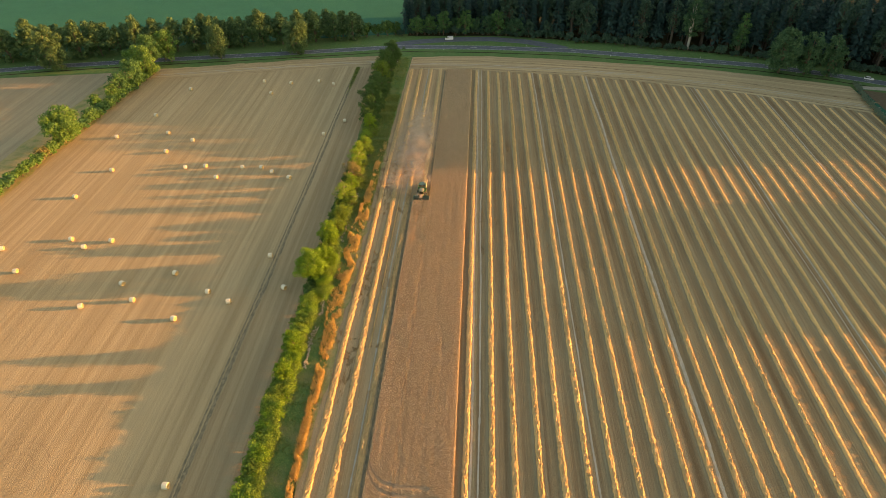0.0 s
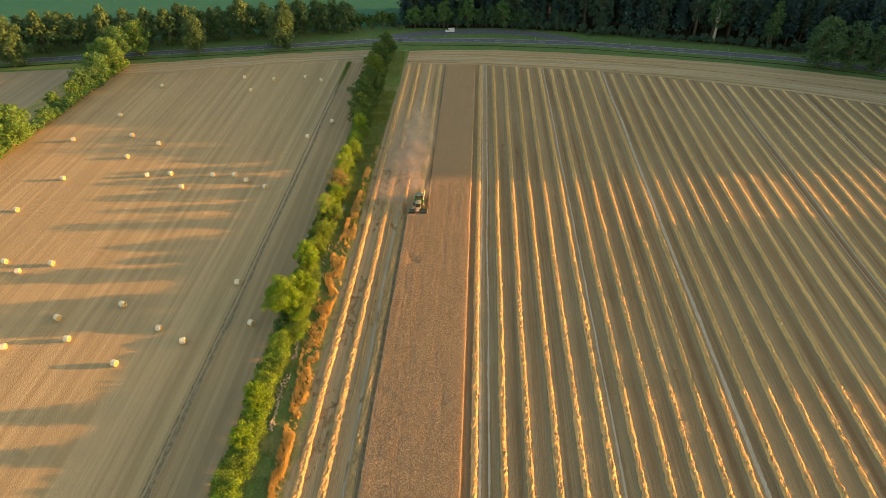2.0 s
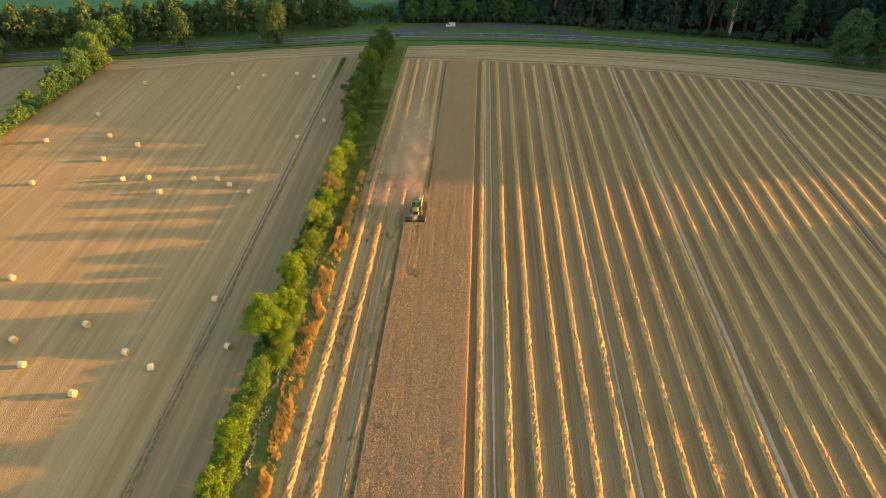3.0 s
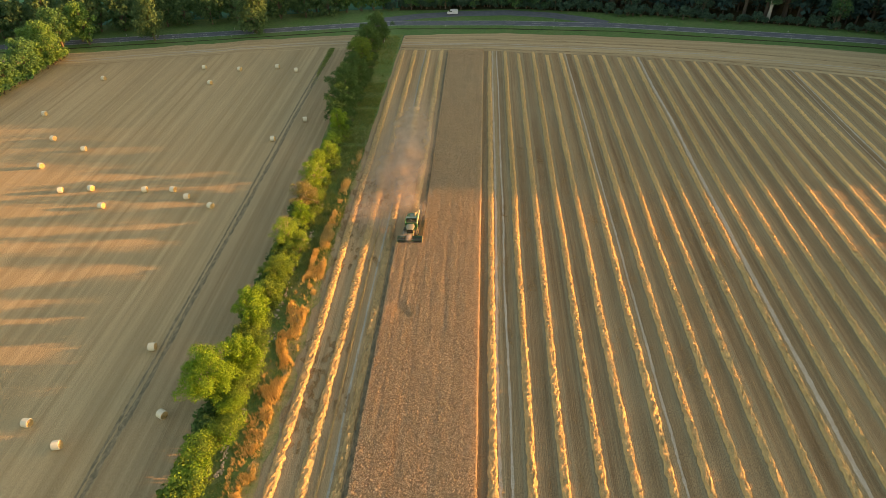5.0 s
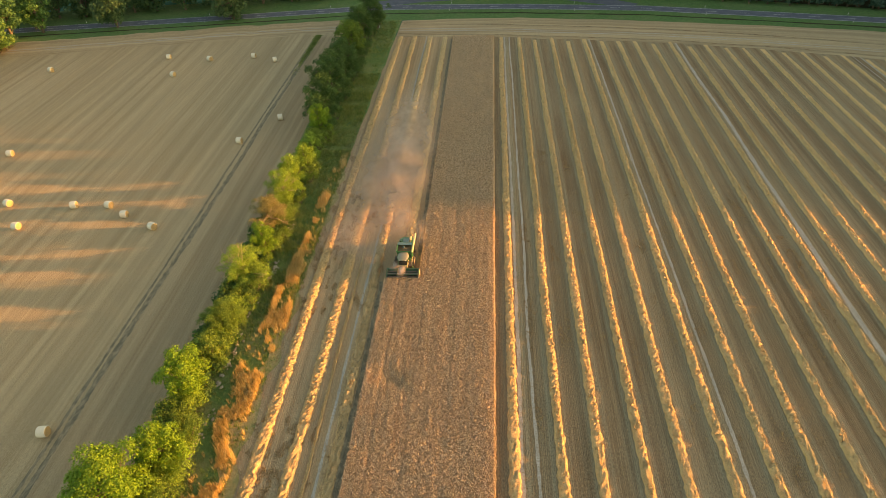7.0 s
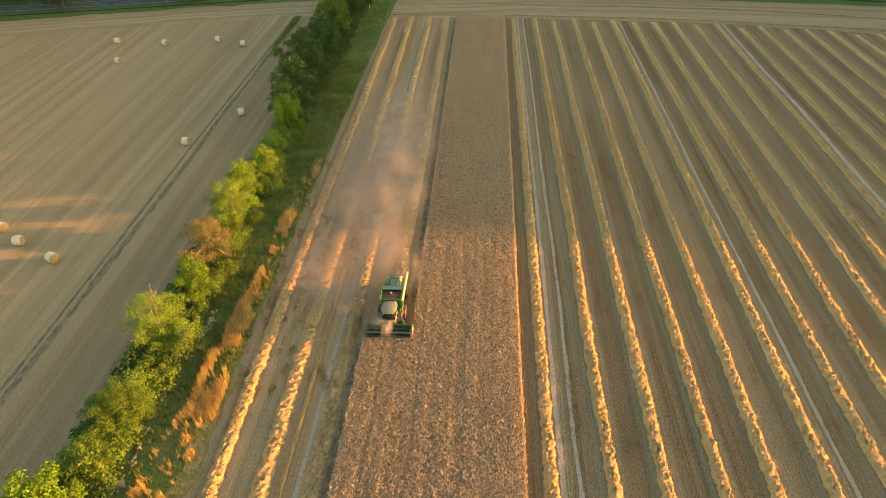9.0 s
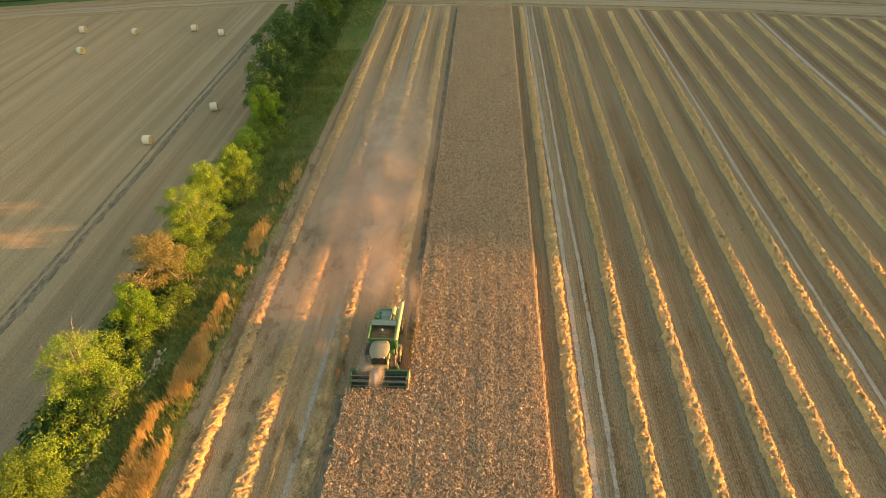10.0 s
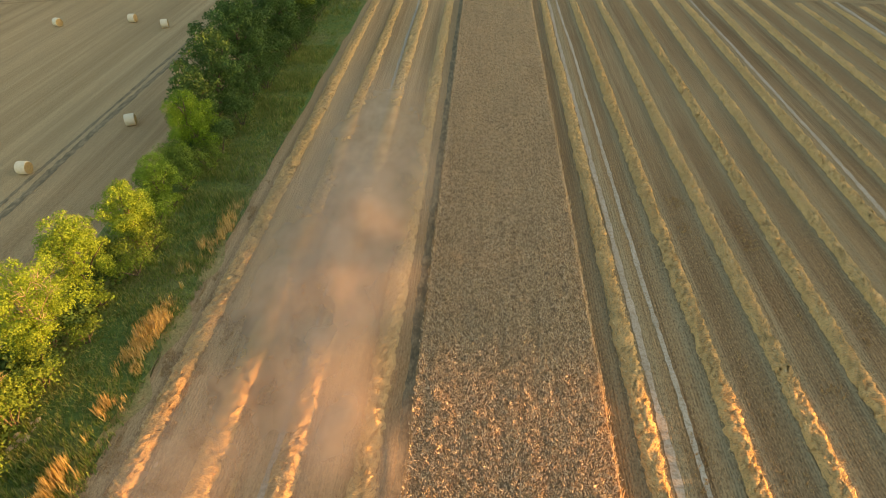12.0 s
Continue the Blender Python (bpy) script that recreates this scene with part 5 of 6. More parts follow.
def rod(bm, a, b, r0, r1=None, sides=12):
    a, b = Vector(a), Vector(b)
    m = Matrix.Translation((a + b) / 2) @ (b - a).to_track_quat("Z", "Y").to_matrix().to_4x4()
    bmesh.ops.create_cone(bm, cap_ends=True, segments=sides, radius1=r0, radius2=r0 if r1 is None else r1, depth=(b - a).length, matrix=m)
    return bm


def rods(*rows, sides=10):
    bm = bmesh.new()
    for a, b, r in rows:
        rod(bm, a, b, r, sides=sides)
    return bm


def prism(profile, x0, x1, bevel=0.0):
    """A closed side profile of (y, z) points drawn out from x0 to x1."""
    bm = bmesh.new()
    a = [bm.verts.new((x0, p[0], p[1])) for p in profile]
    b = [bm.verts.new((x1, p[0], p[1])) for p in profile]
    n = len(profile)
    bm.faces.new(a)
    bm.faces.new(b[::-1])
    for i in range(n):
        bm.faces.new((a[i], b[i], b[(i + 1) % n], a[(i + 1) % n]))
    if bevel:
        bmesh.ops.bevel(bm, geom=bm.edges[:], offset=bevel, segments=2, affect="EDGES", profile=0.5)
    return bm


def wheel(name, parent, x, y, radius, width, tyre_mat, rim_mat, lugs=22):
    """A wheel under parent: tyre with lugs, and a dished rim."""
    bm = bmesh.new()
    prof = [(0.62, -0.38), (0.86, -0.5), (0.97, -0.40), (1.0, -0.2), (1.0, 0.2), (0.97, 0.40), (0.86, 0.5), (0.62, 0.38)]
    n = 32
    rings = [[bm.verts.new((x + w * width, y + math.cos(2 * math.pi * i / n) * q * radius, radius + math.sin(2 * math.pi * i / n) * q * radius)) for q, w in prof] for i in range(n)]
    for i in range(n):
        for j in range(len(prof)):
            j2 = (j + 1) % len(prof)
            bm.faces.new((rings[i][j], rings[(i + 1) % n][j], rings[(i + 1) % n][j2], rings[i][j2]))
    for i in range(lugs):
        a = 2 * math.pi * i / lugs
        for s in (-1, 1):
            m = Matrix.Translation((x + s * 0.22 * width, y + math.cos(a + 0.07 * s) * radius, radius + math.sin(a + 0.07 * s) * radius)) @ Matrix.Rotation(a, 4, "X") @ Matrix.Rotation(0.45 * s, 4, "Y") @ Matrix.Diagonal((0.46 * width, 0.07 * radius, 0.06 * radius, 1))
            bmesh.ops.create_cube(bm, size=1.0, matrix=m)
    tyre = part(name, bm, tyre_mat, parent, "black ribbed rubber tyre")
    rim = bmesh.new()
    rod(rim, (x - 0.30 * width, y, radius), (x + 0.30 * width, y, radius), 0.63 * radius, sides=24)
    rod(rim, (x - 0.42 * width, y, radius), (x + 0.42 * width, y, radius), 0.22 * radius, sides=16)
    part("rim", rim, rim_mat, tyre, "painted steel rim")
    return tyre


M_GREEN = paint_material("green_machine_paint", (0.032, 0.185, 0.060), 0.35, 0.28)
M_GREEN_DK = paint_material("dark_green_machine_paint", (0.018, 0.115, 0.065), 0.4, 0.25)
M_YELLOWP = paint_material("pale_yellow_machine_paint", (0.72, 0.56, 0.27), 0.4, 0.25)
M_CREAM = paint_material("dusty_cream_roof_paint", (0.26, 0.25, 0.165), 0.6, 0.4)
M_STEEL = paint_material("dusty_grey_steel", (0.30, 0.29, 0.26), 0.45, 0.4, 0.5)
M_TEAL = paint_material("teal_grey_engine_panel", (0.10, 0.20, 0.19), 0.5, 0.35)
M_DARKM = paint_material("dark_metal", (0.05, 0.05, 0.05), 0.5, 0.4)
M_REEL = paint_material("dusty_violet_reel_steel", (0.15, 0.13, 0.15), 0.5, 0.3)
M_RUBBER = paint_material("rubber", (0.025, 0.024, 0.022), 0.8, 0.5)
M_CARWHITE = paint_material("white_car_paint", (0.72, 0.73, 0.74), 0.25, 0.08)
M_BLACKP = paint_material("black_plastic", (0.03, 0.03, 0.03), 0.5, 0.1)
M_RED = paint_material("red_lamp_plastic", (0.45, 0.03, 0.02), 0.3, 0.1)
M_GRAIN = straw_material("threshed_grain", (0.50, 0.27, 0.13), (0.42, 0.22, 0.10), (0.30, 0.15, 0.07))
gl = Nodes("dark_tinted_glass", 0.06, 0.6)
gl.colour((0.03, 0.045, 0.045))
gl.bsdf.inputs["Transmission Weight"].default_value = 0.55
M_GLASS = gl.mat


def combine_harvester(at):
    """A combine harvester that faces -y; its origin lies on the ground under the front axle."""
    root = thing("combine_harvester", None, None, "dusty green combine harvester with yellow trim cutting the crop", "combine harvester", at=at)
    H = 3.12
    # cutting header
    table = part("header_table", prism([(-2.05, 0.25), (-3.55, 0.12), (-3.62, 0.16), (-2.75, 0.34), (-2.30, 0.50), (-2.12, 1.32), (-2.02, 1.34), (-1.98, 0.30)], -H, H), M_GREEN_DK, root, "dark green cutting header trough with back wall")
    part("knife_bar", boxes((-H, H, -3.72, -3.60, 0.12, 0.17), bevel=0.01), M_STEEL, table, "steel knife bar")
    part("top_beam", boxes((-H, H, -2.16, -1.96, 1.30, 1.46), bevel=0.03), M_GREEN_DK, table)
    auger = bmesh.new()
    rod(auger, (-H + 0.1, -2.62, 0.66), (H - 0.1, -2.62, 0.66), 0.16, sides=14)
    for i in range(26):
        x = -H + 0.2 + i * (2 * H - 0.4) / 25
        m = Matrix.Translation((x, -2.62, 0.66)) @ Matrix.Rotation(0.35 if x < 0 else -0.35, 4, "Z") @ Matrix.Rotation(math.pi / 2, 4, "Y")
        bmesh.ops.create_cone(auger, cap_ends=True, segments=14, radius1=0.28, radius2=0.28, depth=0.015, matrix=m)
    part("feed_auger", auger, M_DARKM, table, "steel feed auger with flights")
    for s in (-1, 1):
        x = s * H
        part("divider", prism([(-1.95, 0.15), (-1.95, 1.40), (-2.5, 1.38), (-3.3, 0.95), (-4.35, 0.16), (-4.35, 0.08)], x - 0.05 if s < 0 else x - 0.02, x + 0.02 if s < 0 else x + 0.05), M_GREEN_DK if s < 0 else M_YELLOWP, table, "pointed crop divider plate")
        part("reel_arm", boxes((x - 0.12 * s - 0.04, x - 0.12 * s + 0.04, -3.35, -2.0, 1.34, 1.46), bevel=0.015), M_GREEN_DK, table)
    reel = part("reel_shaft", rods(((-H + 0.14, -3.18, 1.18), (H - 0.14, -3.18, 1.18), 0.13)), M_GREEN_DK, root, "dark reel tube")
    for k in range(6):
        a = 2 * math.pi * k / 6 + 0.2
        cy, cz = -3.18 + 0.52 * math.cos(a), 1.18 + 0.52 * math.sin(a)
        bat = rods(((-H + 0.16, cy, cz), (H - 0.16, cy, cz), 0.035), sides=6)
        for i in range(40):
            x = -H + 0.2 + i * (2 * H - 0.4) / 39
            rod(bat, (x, cy, cz), (x, cy - 0.03, cz - 0.24), 0.012, sides=4)
        part("reel_bat", bat, M_DARKM if k % 2 else M_REEL, reel, "reel bat with spring tines")
    for x in (-H + 0.2, -1.0, 1.0, H - 0.2):
        sp = bmesh.new()
        for k in range(6):
            a = 2 * math.pi * k / 6 + 0.2
            rod(sp, (x, -3.18, 1.18), (x, -3.18 + 0.52 * math.cos(a), 1.18 + 0.52 * math.sin(a)), 0.022, sides=6)
        part("reel_spider", sp, M_GREEN_DK, reel)
    part("feeder_house", prism([(-2.05, 0.35), (-2.05, 1.15), (-0.55, 2.05), (-0.35, 1.25)], -0.72, 0.72, 0.03), M_CREAM, root, "dust-covered sloping feeder house")
    # body
    body = part("body", prism([(-0.35, 1.15), (-0.45, 2.35), (0.0, 2.55), (0.0, 2.75), (4.1, 2.75), (5.2, 2.35), (5.65, 1.35), (5.1, 0.95), (3.0, 0.95), (1.0, 0.85)], -1.32, 1.32, 0.05), M_GREEN, root, "green sheet-metal body")
    for s in (-1, 1):
        x = s * 1.35
        part("side_panel", prism([(0.35, 1.75), (0.35, 2.62), (2.05, 2.66), (2.05, 1.55)], x - 0.03, x + 0.03, 0.015), M_GREEN, body, "green service panel")
        part("side_panel", prism([(2.12, 1.35), (2.12, 2.66), (4.3, 2.60), (5.0, 2.2), (5.1, 1.35)], x - 0.03, x + 0.03, 0.015), M_GREEN, body, "green service panel")
        part("stripe", boxes((x - 0.04, x + 0.04, 0.4, 4.9, 2.02, 2.40), bevel=0.005), M_YELLOWP, body, "yellow stripe along the side")
    part("straw_hood", prism([(5.0, 2.25), (5.75, 1.75), (6.05, 0.95), (5.9, 0.75), (5.0, 0.95)], -1.1, 1.1, 0.04), M_GREEN_DK, root, "dark green straw outlet hood")
    part("chopper", boxes((-0.95, 0.95, 5.5, 6.1, 0.62, 0.84), bevel=0.03), M_DARKM, root, "dark straw chopper")
    # grain tank: four leaning walls, open on top, with grain in it
    tank = bmesh.new()
    lo, hi = [(-1.28, 0.05), (1.28, 0.05), (1.28, 2.15), (-1.28, 2.15)], [(-1.46, -0.22), (1.46, -0.22), (1.46, 2.32), (-1.46, 2.32)]
    for inset, flip in ((0.0, 0), (0.07, 1)):
        a = [tank.verts.new((x * (1 - inset), 1.1 + (y - 1.1) * (1 - inset), 2.72)) for x, y in lo]
        b = [tank.verts.new((x * (1 - inset * 0.8), 1.1 + (y - 1.1) * (1 - inset * 0.8), 3.72)) for x, y in hi]
        for i in range(4):
            q = (a[i], a[(i + 1) % 4], b[(i + 1) % 4], b[i])
            tank.faces.new(q[::-1] if flip else q)
        if not flip:
            outer = b
        else:
            for i in range(4):
                tank.faces.new((outer[i], outer[(i + 1) % 4], b[(i + 1) % 4], b[i]))
    grain_tank = part("grain_tank", tank, M_GREEN, root, "open green grain tank with flared walls")
    part("rear_flap", boxes((-1.36, 1.36, 1.55, 2.22, 3.66, 3.72), bevel=0.02), M_TEAL, grain_tank, "grey-green folding tank cover")
    gr = bmesh.new()
    bmesh.ops.create_grid(gr, x_segments=14, y_segments=14, size=1.0, matrix=Matrix.Translation((0, 1.05, 3.12)) @ Matrix.Diagonal((1.27, 1.12, 1, 1)))
    for v in gr.verts:
        v.co.z += 0.34 * math.exp(-((v.co.x - 0.1) ** 2 + (v.co.y - 0.9) ** 2) / 0.5) + 0.02 * math.sin(9 * v.co.x + 5 * v.co.y)
    part("grain_load", gr, M_GRAIN, grain_tank, "heap of reddish threshed grain")
    part("filling_auger", rods(((-0.7, 1.75, 2.95), (0.0, 0.95, 3.72), 0.12)), M_TEAL, grain_tank, "teal filling auger")
    for k in (-0.45, 0.45):
        part("tank_brace", rods(((-1.35, 1.1 + k, 3.45), (1.35, 1.1 + k, 3.45), 0.025)), M_GREEN_DK, grain_tank)
    # cab
    cab = part("cab", prism([(-0.30, 1.95), (-1.75, 1.95), (-2.02, 2.15), (-1.92, 3.28), (-0.30, 3.28)], -0.82, 0.82, 0.06), M_GLASS, root, "glazed driver's cab")
    roof = bmesh.new()
    bmesh.ops.create_uvsphere(roof, u_segments=24, v_segments=12, radius=1.0, matrix=Matrix.Translation((0, -1.12, 3.32)) @ Matrix.Diagonal((1.08, 1.12, 0.30, 1)))
    for v in roof.verts:
        dx, dy = v.co.x / 1.0, (v.co.y + 1.12) / 1.08
        q = max(abs(dx), abs(dy), 1e-6)
        rr = math.hypot(dx, dy)
        f = min(1.22, 1 + 0.35 * (rr / q - 1)) if rr > 0 else 1
        v.co.x *= f
        v.co.y = -1.12 + (v.co.y + 1.12) * f
        v.co.z = max(v.co.z, 3.24)
    part("cab_roof", roof, M_CREAM, cab, "rounded dusty cream cab roof")
    for x, y in ((-0.82, -1.90), (0.82, -1.90), (-0.82, -0.34), (0.82, -0.34)):
        part("cab_pillar", rods(((x, y - 0.06, 1.95), (x, y, 3.28), 0.05)), M_GREEN, cab)
    part("cab_base", boxes((-0.88, 0.88, -2.02, -0.3, 1.72, 2.02), bevel=0.04), M_YELLOWP, cab, "pale yellow cab base panel")
    for s in (-0.62, 0.62):
        part("work_light", rods(((s, -2.10, 3.26), (s, -2.19, 3.24), 0.075), sides=12), M_WHITE, cab, "round work light under the roof edge")
    for s in (-1, 1):
        part("mirror_arm", rods(((0.82 * s, -1.88, 3.05), (1.30 * s, -2.08, 3.0), 0.02)), M_DARKM, cab)
        part("mirror", boxes((1.22 * s - 0.13, 1.22 * s + 0.13, -2.13, -2.06, 2.72, 3.12), bevel=0.02), M_DARKM, cab, "black wing mirror")
    part("beacon", rods(((0.72, -0.45, 3.45), (0.72, -0.45, 3.66), 0.06)), M_YELLOWP, cab, "amber warning beacon")
    # platform and ladder on the unloading side
    deck = part("platform", boxes((0.90, 1.72, -1.85, -0.45, 1.72, 1.80), bevel=0.01), M_DARKM, root, "steel platform beside the cab")
    rail = rods(((1.70, -1.85, 1.78), (1.70, -1.85, 2.78), 0.022), ((1.70, -0.5, 1.78), (1.70, -0.5, 2.78), 0.022), ((1.70, -1.85, 2.78), (1.70, -0.5, 2.78), 0.022), ((1.70, -1.85, 2.3), (1.70, -0.5, 2.3), 0.018), sides=8)
    part("handrail", rail, M_YELLOWP, deck, "yellow tubular handrail")
    lad = rods(((1.78, -1.9, 1.78), (2.15, -2.15, 0.45), 0.025), ((1.78, -1.45, 1.78), (2.15, -1.6, 0.45), 0.025), sides=8)
    for k in range(5):
        f = (k + 0.5) / 5
        rod(lad, (1.78 + 0.37 * f, -1.9 - 0.25 * f, 1.78 - 1.33 * f), (1.78 + 0.37 * f, -1.45 - 0.15 * f, 1.78 - 1.33 * f), 0.03, sides=6)
    part("ladder", lad, M_GREEN, deck, "green access ladder")
    # engine deck behind the tank
    eng = part("engine_cover", boxes((-0.62, 0.55, 2.55, 4.05, 2.75, 3.18), bevel=0.08), M_TEAL, root, "teal-grey dusty engine cover")
    part("air_intake", rods(((-0.98, 2.9, 2.75), (-0.98, 2.9, 3.62), 0.2), ((-0.98, 2.9, 3.5), (-0.98, 2.9, 3.68), 0.27), sides=16), M_GREEN_DK, eng, "round rotary air intake")
    part("exhaust", rods(((0.78, 3.2, 2.75), (0.78, 3.2, 3.75), 0.07), ((0.78, 3.2, 2.85), (0.78, 3.2, 3.45), 0.13), sides=12), M_STEEL, eng, "upright exhaust pipe")
    part("fuel_tank", rods(((-1.2, 3.45, 2.98), (0.1, 4.45, 2.98), 0.0001), ((0.72, 3.6, 3.0), (0.72, 4.7, 2.95), 0.24), sides=16), M_YELLOWP, eng, "yellow cylindrical tank")
    part("rear_deck", boxes((-1.25, -0.68, 2.5, 3.95, 2.75, 3.0), (-0.9, 0.4, 4.1, 4.7, 2.6, 2.9), bevel=0.04), M_GREEN, eng, "green engine bay lid")
    rr2 = rods(((-1.28, 2.45, 2.75), (-1.28, 2.45, 3.75), 0.02), ((-1.28, 4.1, 2.75), (-1.28, 4.1, 3.65), 0.02), ((-1.28, 2.45, 3.75), (-1.28, 4.1, 3.65), 0.02), ((-1.28, 4.1, 3.65), (1.2, 4.2, 3.6), 0.02), ((1.2, 4.2, 3.6), (1.2, 4.2, 2.7), 0.02), sides=6)
    part("guard_rail", rr2, M_DARKM, eng, "thin guard rail round the engine deck")
    # unloading auger folded back along the side
    tubep = part("unloading_auger", rods(((1.58, -0.15, 3.42), (1.70, 4.75, 3.66), 0.19), sides=16), M_YELLOWP, root, "long pale yellow unloading auger folded back")
    part("auger_elbow", rods(((1.55, -0.1, 2.3), (1.57, -0.1, 3.45), 0.22), sides=16), M_GREEN, tubep, "green elbow at the auger's foot")
    part("spout", rods(((1.70, 4.72, 3.68), (1.73, 5.15, 3.42), 0.21), sides=14), M_RUBBER, tubep, "black rubber spout")
    part("auger_rest", rods(((1.35, 3.9, 2.6), (1.66, 3.9, 3.45), 0.04)), M_DARKM, tubep)
    # wheels and axles
    part("front_axle", rods(((-1.6, 0.35, 0.92), (1.6, 0.35, 0.92), 0.16)), M_DARKM, root)
    part("rear_axle", rods(((-1.35, 4.25, 0.6), (1.35, 4.25, 0.6), 0.1)), M_DARKM, root)
    for s in (-1, 1):
        wheel("front_wheel", root, 1.62 * s, 0.35, 0.95, 0.66, M_RUBBER, M_YELLOWP)
        wheel("rear_wheel", root, 1.38 * s, 4.25, 0.60, 0.40, M_RUBBER, M_YELLOWP, 18)
        part("tail_lamp", boxes((1.05 * s - 0.12, 1.05 * s + 0.12, 5.62, 5.72, 1.5, 1.62), bevel=0.01), M_RED, root, "red tail lamp")
    return root


combine_harvester(pose(-17.35, 202.45, 0) @ Matrix.Diagonal((1.0, 1.16, 1.10, 1.0)))


# ---------------------------------------------------------------- dust behind the harvester


def dust():
    """Thin rolling veils that widen and rise behind the machine, billows above them, and a puff over the header."""
    Vs, Fs, Us, Ws = [], [], [], []

    def sheet(x, y, z, u, s, nu, nv, weight):
        o = sum(len(v) for v in Vs)
        Vs.append(np.stack([x, y, np.maximum(z, 0.3)], -1).reshape(-1, 3))
        Us.append(np.stack([u, s], -1).reshape(-1, 2))
        Ws.append(np.full(nu * nv, weight))
        i, j = np.meshgrid(np.arange(nv - 1), np.arange(nu - 1), indexing="ij")
        k = o + (i * nu + j).ravel()
        Fs.append(np.stack([k, k + 1, k + nu + 1, k + nu], 1))

    def veil(a, b, w0, w1, z0, z1, seed, weight, nu=14, nv=40):
        s, u = np.meshgrid(np.linspace(-1, 1, nv), np.linspace(-1, 1, nu), indexing="ij")
        f = (s + 1) / 2
        half = w0 + (w1 - w0) * f
        x = a[0] + (b[0] - a[0]) * f + u * half + smooth1(f * 40, 5, seed, 0.8) * f
        y = a[1] + (b[1] - a[1]) * f + 0.4 * smooth1(u * 9, 1, seed + 4, 1.0)
        z = (z0 + (z1 - z0) * f) * (1 - 0.45 * u * u) + smooth1(f * 40 + 3 * u, 2.2, seed + 1, 0.5) * (0.15 + 0.85 * f)
        sheet(x, y, z, u, s, nu, nv, weight)

    def billow(x0, y0, z0, rx, ry, top, seed, weight, n=14):
        s, u = np.meshgrid(np.linspace(-1, 1, n), np.linspace(-1, 1, n), indexing="ij")
        q = np.clip(1 - u * u, 0, 1) * np.clip(1 - s * s, 0, 1)
        sheet(x0 + u * rx + 0.10 * rx * smooth1(3 * s, 1.5, seed, 1.0), y0 + s * ry + 0.10 * ry * smooth1(3 * u, 1.5, seed + 1, 1.0), z0 + 0.6 * top * q * (1 + smooth1(4 * u + 3 * s, 2.0, seed + 2, 0.2)), u, s, n, n, weight)

    veil((-20.0, 203.5), (-23.5, 285.0), 4.0, 13.0, 1.0, 6.0, 3, 1.05)
    veil((-26.0, 199.0), (-27.0, 262.0), 10.0, 12.0, 0.8, 2.6, 13, 0.80)
    for k, (x, y, z, rx, ry, top, wt) in enumerate([
            (-19.2, 214.5, 2.0, 3.4, 6.0, 1.6, 1.0), (-15.6, 213.0, 1.0, 1.7, 6.5, 1.4, 0.9), (-21.6, 222.0, 2.6, 5.0, 7.0, 2.0, 1.0),
            (-18.0, 230.0, 2.6, 4.4, 8.0, 2.2, 0.85), (-25.4, 229.0, 2.8, 5.5, 8.0, 2.0, 0.85), (-23.0, 241.0, 3.4, 6.5, 10.0, 2.4, 0.8),
            (-30.0, 211.0, 1.4, 6.0, 7.5, 1.4, 0.7), (-17.2, 247.0, 3.4, 5.0, 11.0, 2.0, 0.55), (-26.5, 205.0, 1.2, 5.5, 4.5, 1.2, 0.6)]):
        billow(x, y, z, rx, ry, top, 40 + 3 * k, 0.68 * wt)
    billow(-17.5, 199.0, 1.9, 0.9, 2.0, 0.8, 91, 1.7)
    billow(-18.7, 200.4, 1.9, 1.4, 2.0, 0.8, 95, 1.2)
    me = mesh_of("dust_cloud", np.concatenate(Vs), np.concatenate(Fs), True, uv=np.concatenate(Us))
    me.attributes.new("weight", "FLOAT", "POINT").data.foreach_set("value", np.concatenate(Ws))
    return me


du = Nodes("drifting_dust", 1.0, 0.0)
M_DUST = du.leafy((0.80, 0.66, 0.53), 0.5).mat
# dust thins out towards the rim of each veil
across, along = du.axis(du.uv(), 0), du.axis(du.uv(), 1)
rim = du.math("MULTIPLY", du.math("SUBTRACT", 1.0, du.math("MULTIPLY", across, across)), du.math("SUBTRACT", 1.0, du.math("MULTIPLY", along, along)))
density = du.tree.nodes.new("ShaderNodeAttribute")
density.attribute_name = "weight"
thick = du.math("MULTIPLY", du.math("POWER", rim, 1.5), density.outputs["Fac"])
swirl = du.ramp(du.noise(du.scaled(du.position(), 1.0, 0.6, 1.0), 0.26, 3.0, 0.52), [(0.30, 0.40), (0.70, 1.0)])
thick = du.math("MULTIPLY", du.math("MULTIPLY", thick, swirl), 0.78)
veil_mix = du.tree.nodes.new("ShaderNodeMixShader")
du.tree.links.new(thick, veil_mix.inputs[0])
du.tree.links.new(du.tree.nodes.new("ShaderNodeBsdfTransparent").outputs[0], veil_mix.inputs[1])
du.tree.links.new(du.tree.nodes["Material Output"].inputs[0].links[0].from_socket, veil_mix.inputs[2])
du.tree.links.new(veil_mix.outputs[0], du.tree.nodes["Material Output"].inputs[0])
thing("dust_cloud", dust(), M_DUST, "thin reddish dust drifting behind the combine harvester", "dust", kind="stuff")


# ---------------------------------------------------------------- round bales


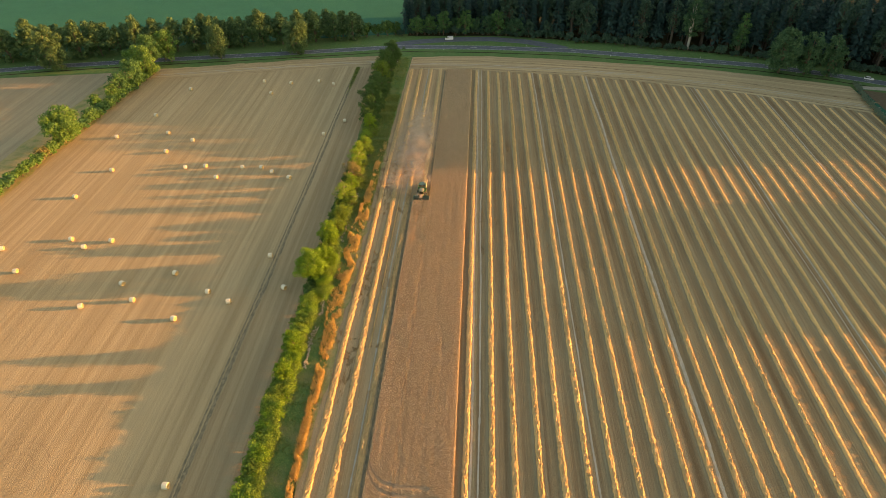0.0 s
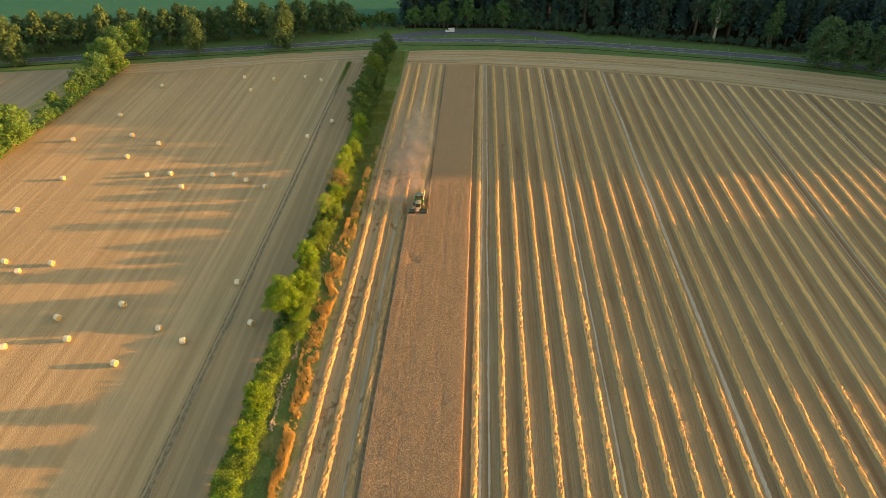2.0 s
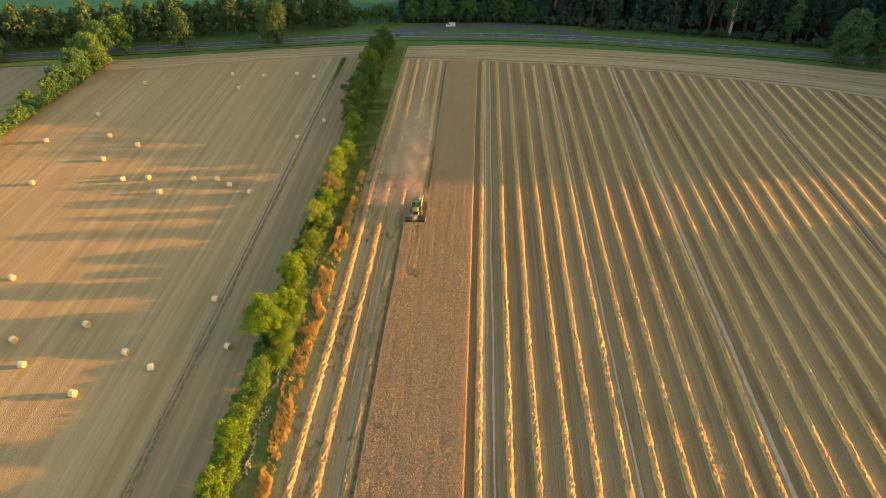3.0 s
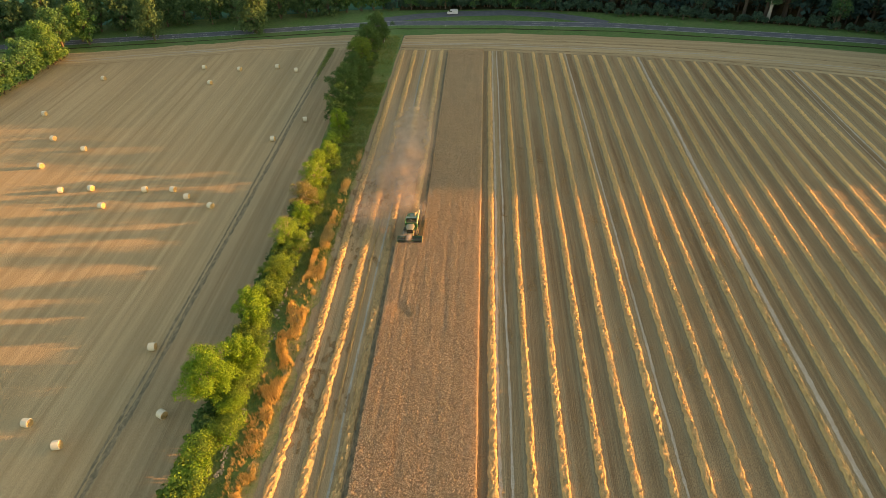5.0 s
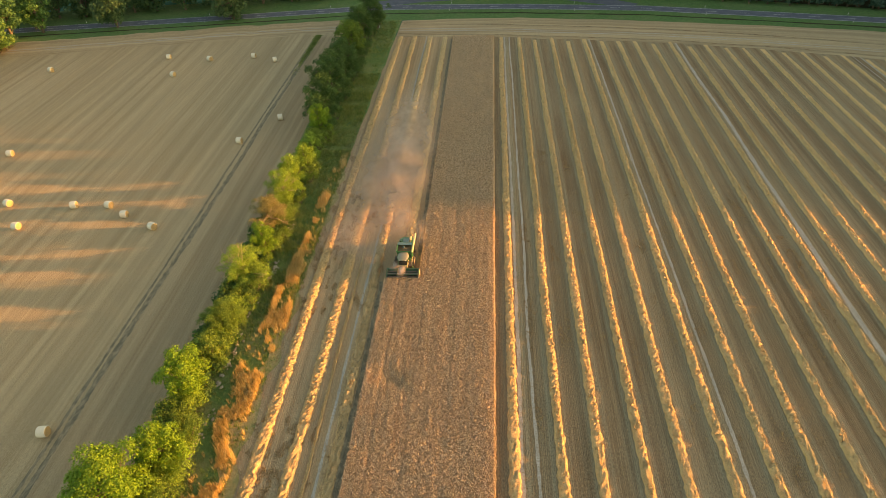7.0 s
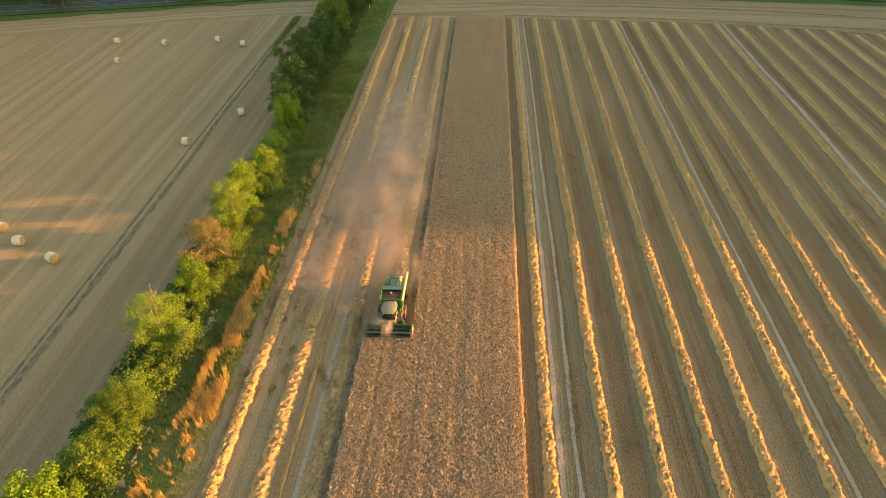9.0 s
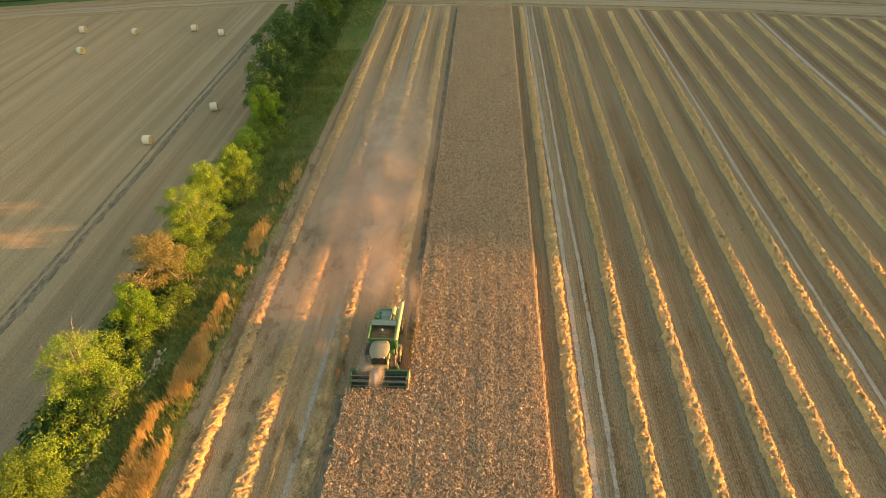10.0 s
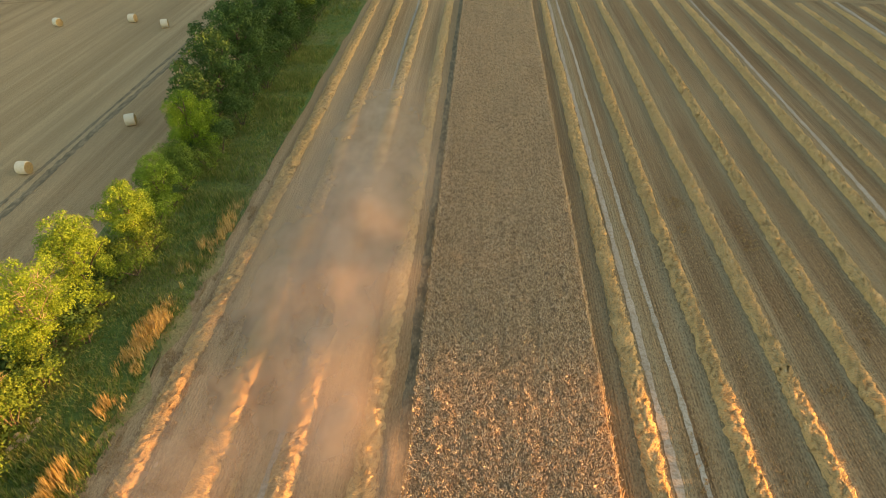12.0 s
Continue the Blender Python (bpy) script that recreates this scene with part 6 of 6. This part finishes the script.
def bale_meshes():
    n, R, W = 28, 0.84, 0.68
    wrap, ends = bmesh.new(), []
    rings = []
    for x, q in ((-W, 0.93), (-W + 0.07, 1.0), (-0.2, 1.015), (0.2, 1.02), (W - 0.07, 1.0), (W, 0.93)):
        rings.append([wrap.verts.new((x, math.cos(2 * math.pi * i / n) * R * q, max(0.0, R + math.sin(2 * math.pi * i / n) * R * q - 0.03))) for i in range(n)])
    for a, b in zip(rings, rings[1:]):
        for i in range(n):
            wrap.faces.new((a[i], a[(i + 1) % n], b[(i + 1) % n], b[i]))
    for s in (-1, 1):
        end = bmesh.new()
        ends.append(end)
        prev = None
        for q, dx in ((0.93, 0.0), (0.80, 0.025), (0.62, 0.0), (0.42, 0.03), (0.22, 0.0), (0.04, 0.03)):
            ring = [end.verts.new((s * (W + dx), math.cos(2 * math.pi * i / n) * R * q, max(0.0, R + math.sin(2 * math.pi * i / n) * R * q - 0.03))) for i in range(n)]
            if prev:
                for i in range(n):
                    end.faces.new((prev[i], prev[(i + 1) % n], ring[(i + 1) % n], ring[i]))
            prev = ring
        end.faces.new(prev)
    return wrap, ends


BALES = [(-150.7, 303.9), (-113.6, 314.8), (-98.0, 312.6), (-83.1, 315.0), (-74.5, 311.2), (-105.4, 299.0), (-156.2, 271.8), (-165.0, 248.7), (-142.0, 253.1), (-127.5, 246.0),
         (-135.5, 235.2), (-152.3, 218.4), (-121.2, 221.4), (-112.7, 222.6), (-104.9, 213.6), (-96.3, 222.0), (-88.0, 222.2), (-82.5, 218.5), (-74.0, 214.1), (-67.6, 253.1),
         (-60.3, 267.0), (-157.1, 197.4), (-143.2, 169.3), (-136.1, 164.8), (-127.8, 168.8), (-152.7, 150.7), (-112.6, 145.6), (-105.5, 137.8), (-120.9, 134.4), (-96.9, 151.5),
         (-82.4, 142.6), (-74.1, 138.2), (-88.6, 129.9), (-67.2, 161.9), (-58.0, 145.4), (-67.7, 74.5), (-165.5, 163.0)]
first = thing("round_bale", None, None, "round straw bale in pale net wrap lying on stubble", "straw bale", "round bales")
bw_bm, be_bm = bale_meshes()
part("net_wrap", bw_bm, M_WRAP, first)
for be in be_bm:
    part("straw_end", be, M_BALE_END, first, "coiled golden straw end")
for k, (x, y) in enumerate(BALES):
    m = pose(x, y, 0, 0, 0, [-8, 12, -20, 5, 25, -14, 0, 18][k % 8] - 6)
    if k == 0:
        first.matrix_basis = m
    else:
        copy_thing(first, m)


# ---------------------------------------------------------------- on the road


def van(at):
    root = thing("delivery_van", None, None, "white delivery van parked in the lay-by", "van", at=at)
    body = part("body", prism([(-2.6, 0.45), (-2.62, 0.95), (-2.35, 1.15), (-1.75, 1.28), (-1.05, 2.05), (-0.8, 2.18), (2.45, 2.18), (2.55, 2.0), (2.58, 0.45)], -0.97, 0.97, 0.07), M_CARWHITE, root, "white painted van body")
    part("windscreen", prism([(-1.74, 1.36), (-1.12, 2.04), (-1.10, 2.03), (-1.70, 1.33)], -0.84, 0.84), M_GLASS, body, "dark windscreen")
    for s in (-1, 1):
        part("side_window", prism([(-1.45, 1.42), (-1.0, 1.95), (-0.35, 1.95), (-0.35, 1.42)], 0.965 * s - 0.015, 0.965 * s + 0.015), M_GLASS, body, "dark side window")
        part("headlight", boxes((0.7 * s - 0.16, 0.7 * s + 0.16, -2.66, -2.58, 0.85, 1.05), bevel=0.02), M_WHITE, body)
        part("tail_light", boxes((0.88 * s - 0.06, 0.88 * s + 0.06, 2.55, 2.62, 1.0, 1.5), bevel=0.01), M_RED, body)
        for y in (-1.65, 1.6):
            wheel("wheel", root, 0.84 * s, y, 0.34, 0.22, M_RUBBER, M_STEEL, 0)
    part("bumper", boxes((-0.95, 0.95, -2.72, -2.52, 0.38, 0.68), bevel=0.04), M_BLACKP, body)
    return root


def passenger_car(at):
    root = thing("passenger_car", None, None, "white estate car on the country road", "car", at=at)
    body = part("body", prism([(-2.2, 0.32), (-2.22, 0.68), (-1.95, 0.82), (-0.95, 0.95), (1.95, 0.98), (2.2, 0.85), (2.22, 0.32)], -0.9, 0.9, 0.08), M_CARWHITE, root, "white car body")
    part("cabin", prism([(-1.0, 0.93), (-0.35, 1.42), (1.35, 1.46), (2.0, 0.95)], -0.78, 0.78, 0.05), M_GLASS, body, "dark cabin windows")
    part("roof", prism([(-0.42, 1.40), (-0.3, 1.46), (1.35, 1.50), (1.5, 1.42)], -0.74, 0.74, 0.02), M_CARWHITE, body, "white roof")
    for s in (-1, 1):
        part("headlight", boxes((0.66 * s - 0.15, 0.66 * s + 0.15, -2.25, -2.17, 0.58, 0.72), bevel=0.02), M_WHITE, body)
        part("tail_light", boxes((0.72 * s - 0.13, 0.72 * s + 0.13, 2.19, 2.25, 0.65, 0.8), bevel=0.02), M_RED, body)
        for y in (-1.4, 1.4):
            wheel("wheel", root, 0.78 * s, y, 0.32, 0.2, M_RUBBER, M_STEEL, 0)
    return root


van(pose(-15.0, 382.8, 0.02, 0, 0, -84))
passenger_car(pose(210.5, 321.0, 0.025, 0, 0, 62))

# white marker posts with a black band
post0 = thing("marker_post", None, None, "white roadside marker post with a black band", "marker post", "marker posts")
part("post", prism([(-0.06, 0.0), (-0.06, 1.02), (0.06, 0.92), (0.06, 0.0)], -0.06, 0.06, 0.008), M_WHITE, post0)
part("band", boxes((-0.066, 0.066, -0.066, 0.066, 0.62, 0.86), bevel=0.004), M_BLACKP, post0, "black reflector band")
spots_p = []
for s in np.arange(60, rl[-1] - 40, 50.0):
    for side in (4.6, -4.6):
        q = offset([(np.interp(s + d, rl, rp[:, 0]), np.interp(s + d, rl, rp[:, 1])) for d in (-1, 0, 1)], side)[1]
        spots_p.append((q[0], q[1]))
for k, (x, y) in enumerate(spots_p):
    if k == 0:
        post0.matrix_basis = pose(x, y, 0, 0, 0, 10)
    else:
        copy_thing(post0, pose(x, y, 0, 0, 0, 10))
stake = thing("boundary_stake", None, None, "white wooden boundary stake at the hedge end", "stake", at=pose(-43.3, 344.7, 0))
part("stake_post", rods(((0, 0, -0.05), (0, 0, 1.7), 0.09)), M_WHITE, stake)
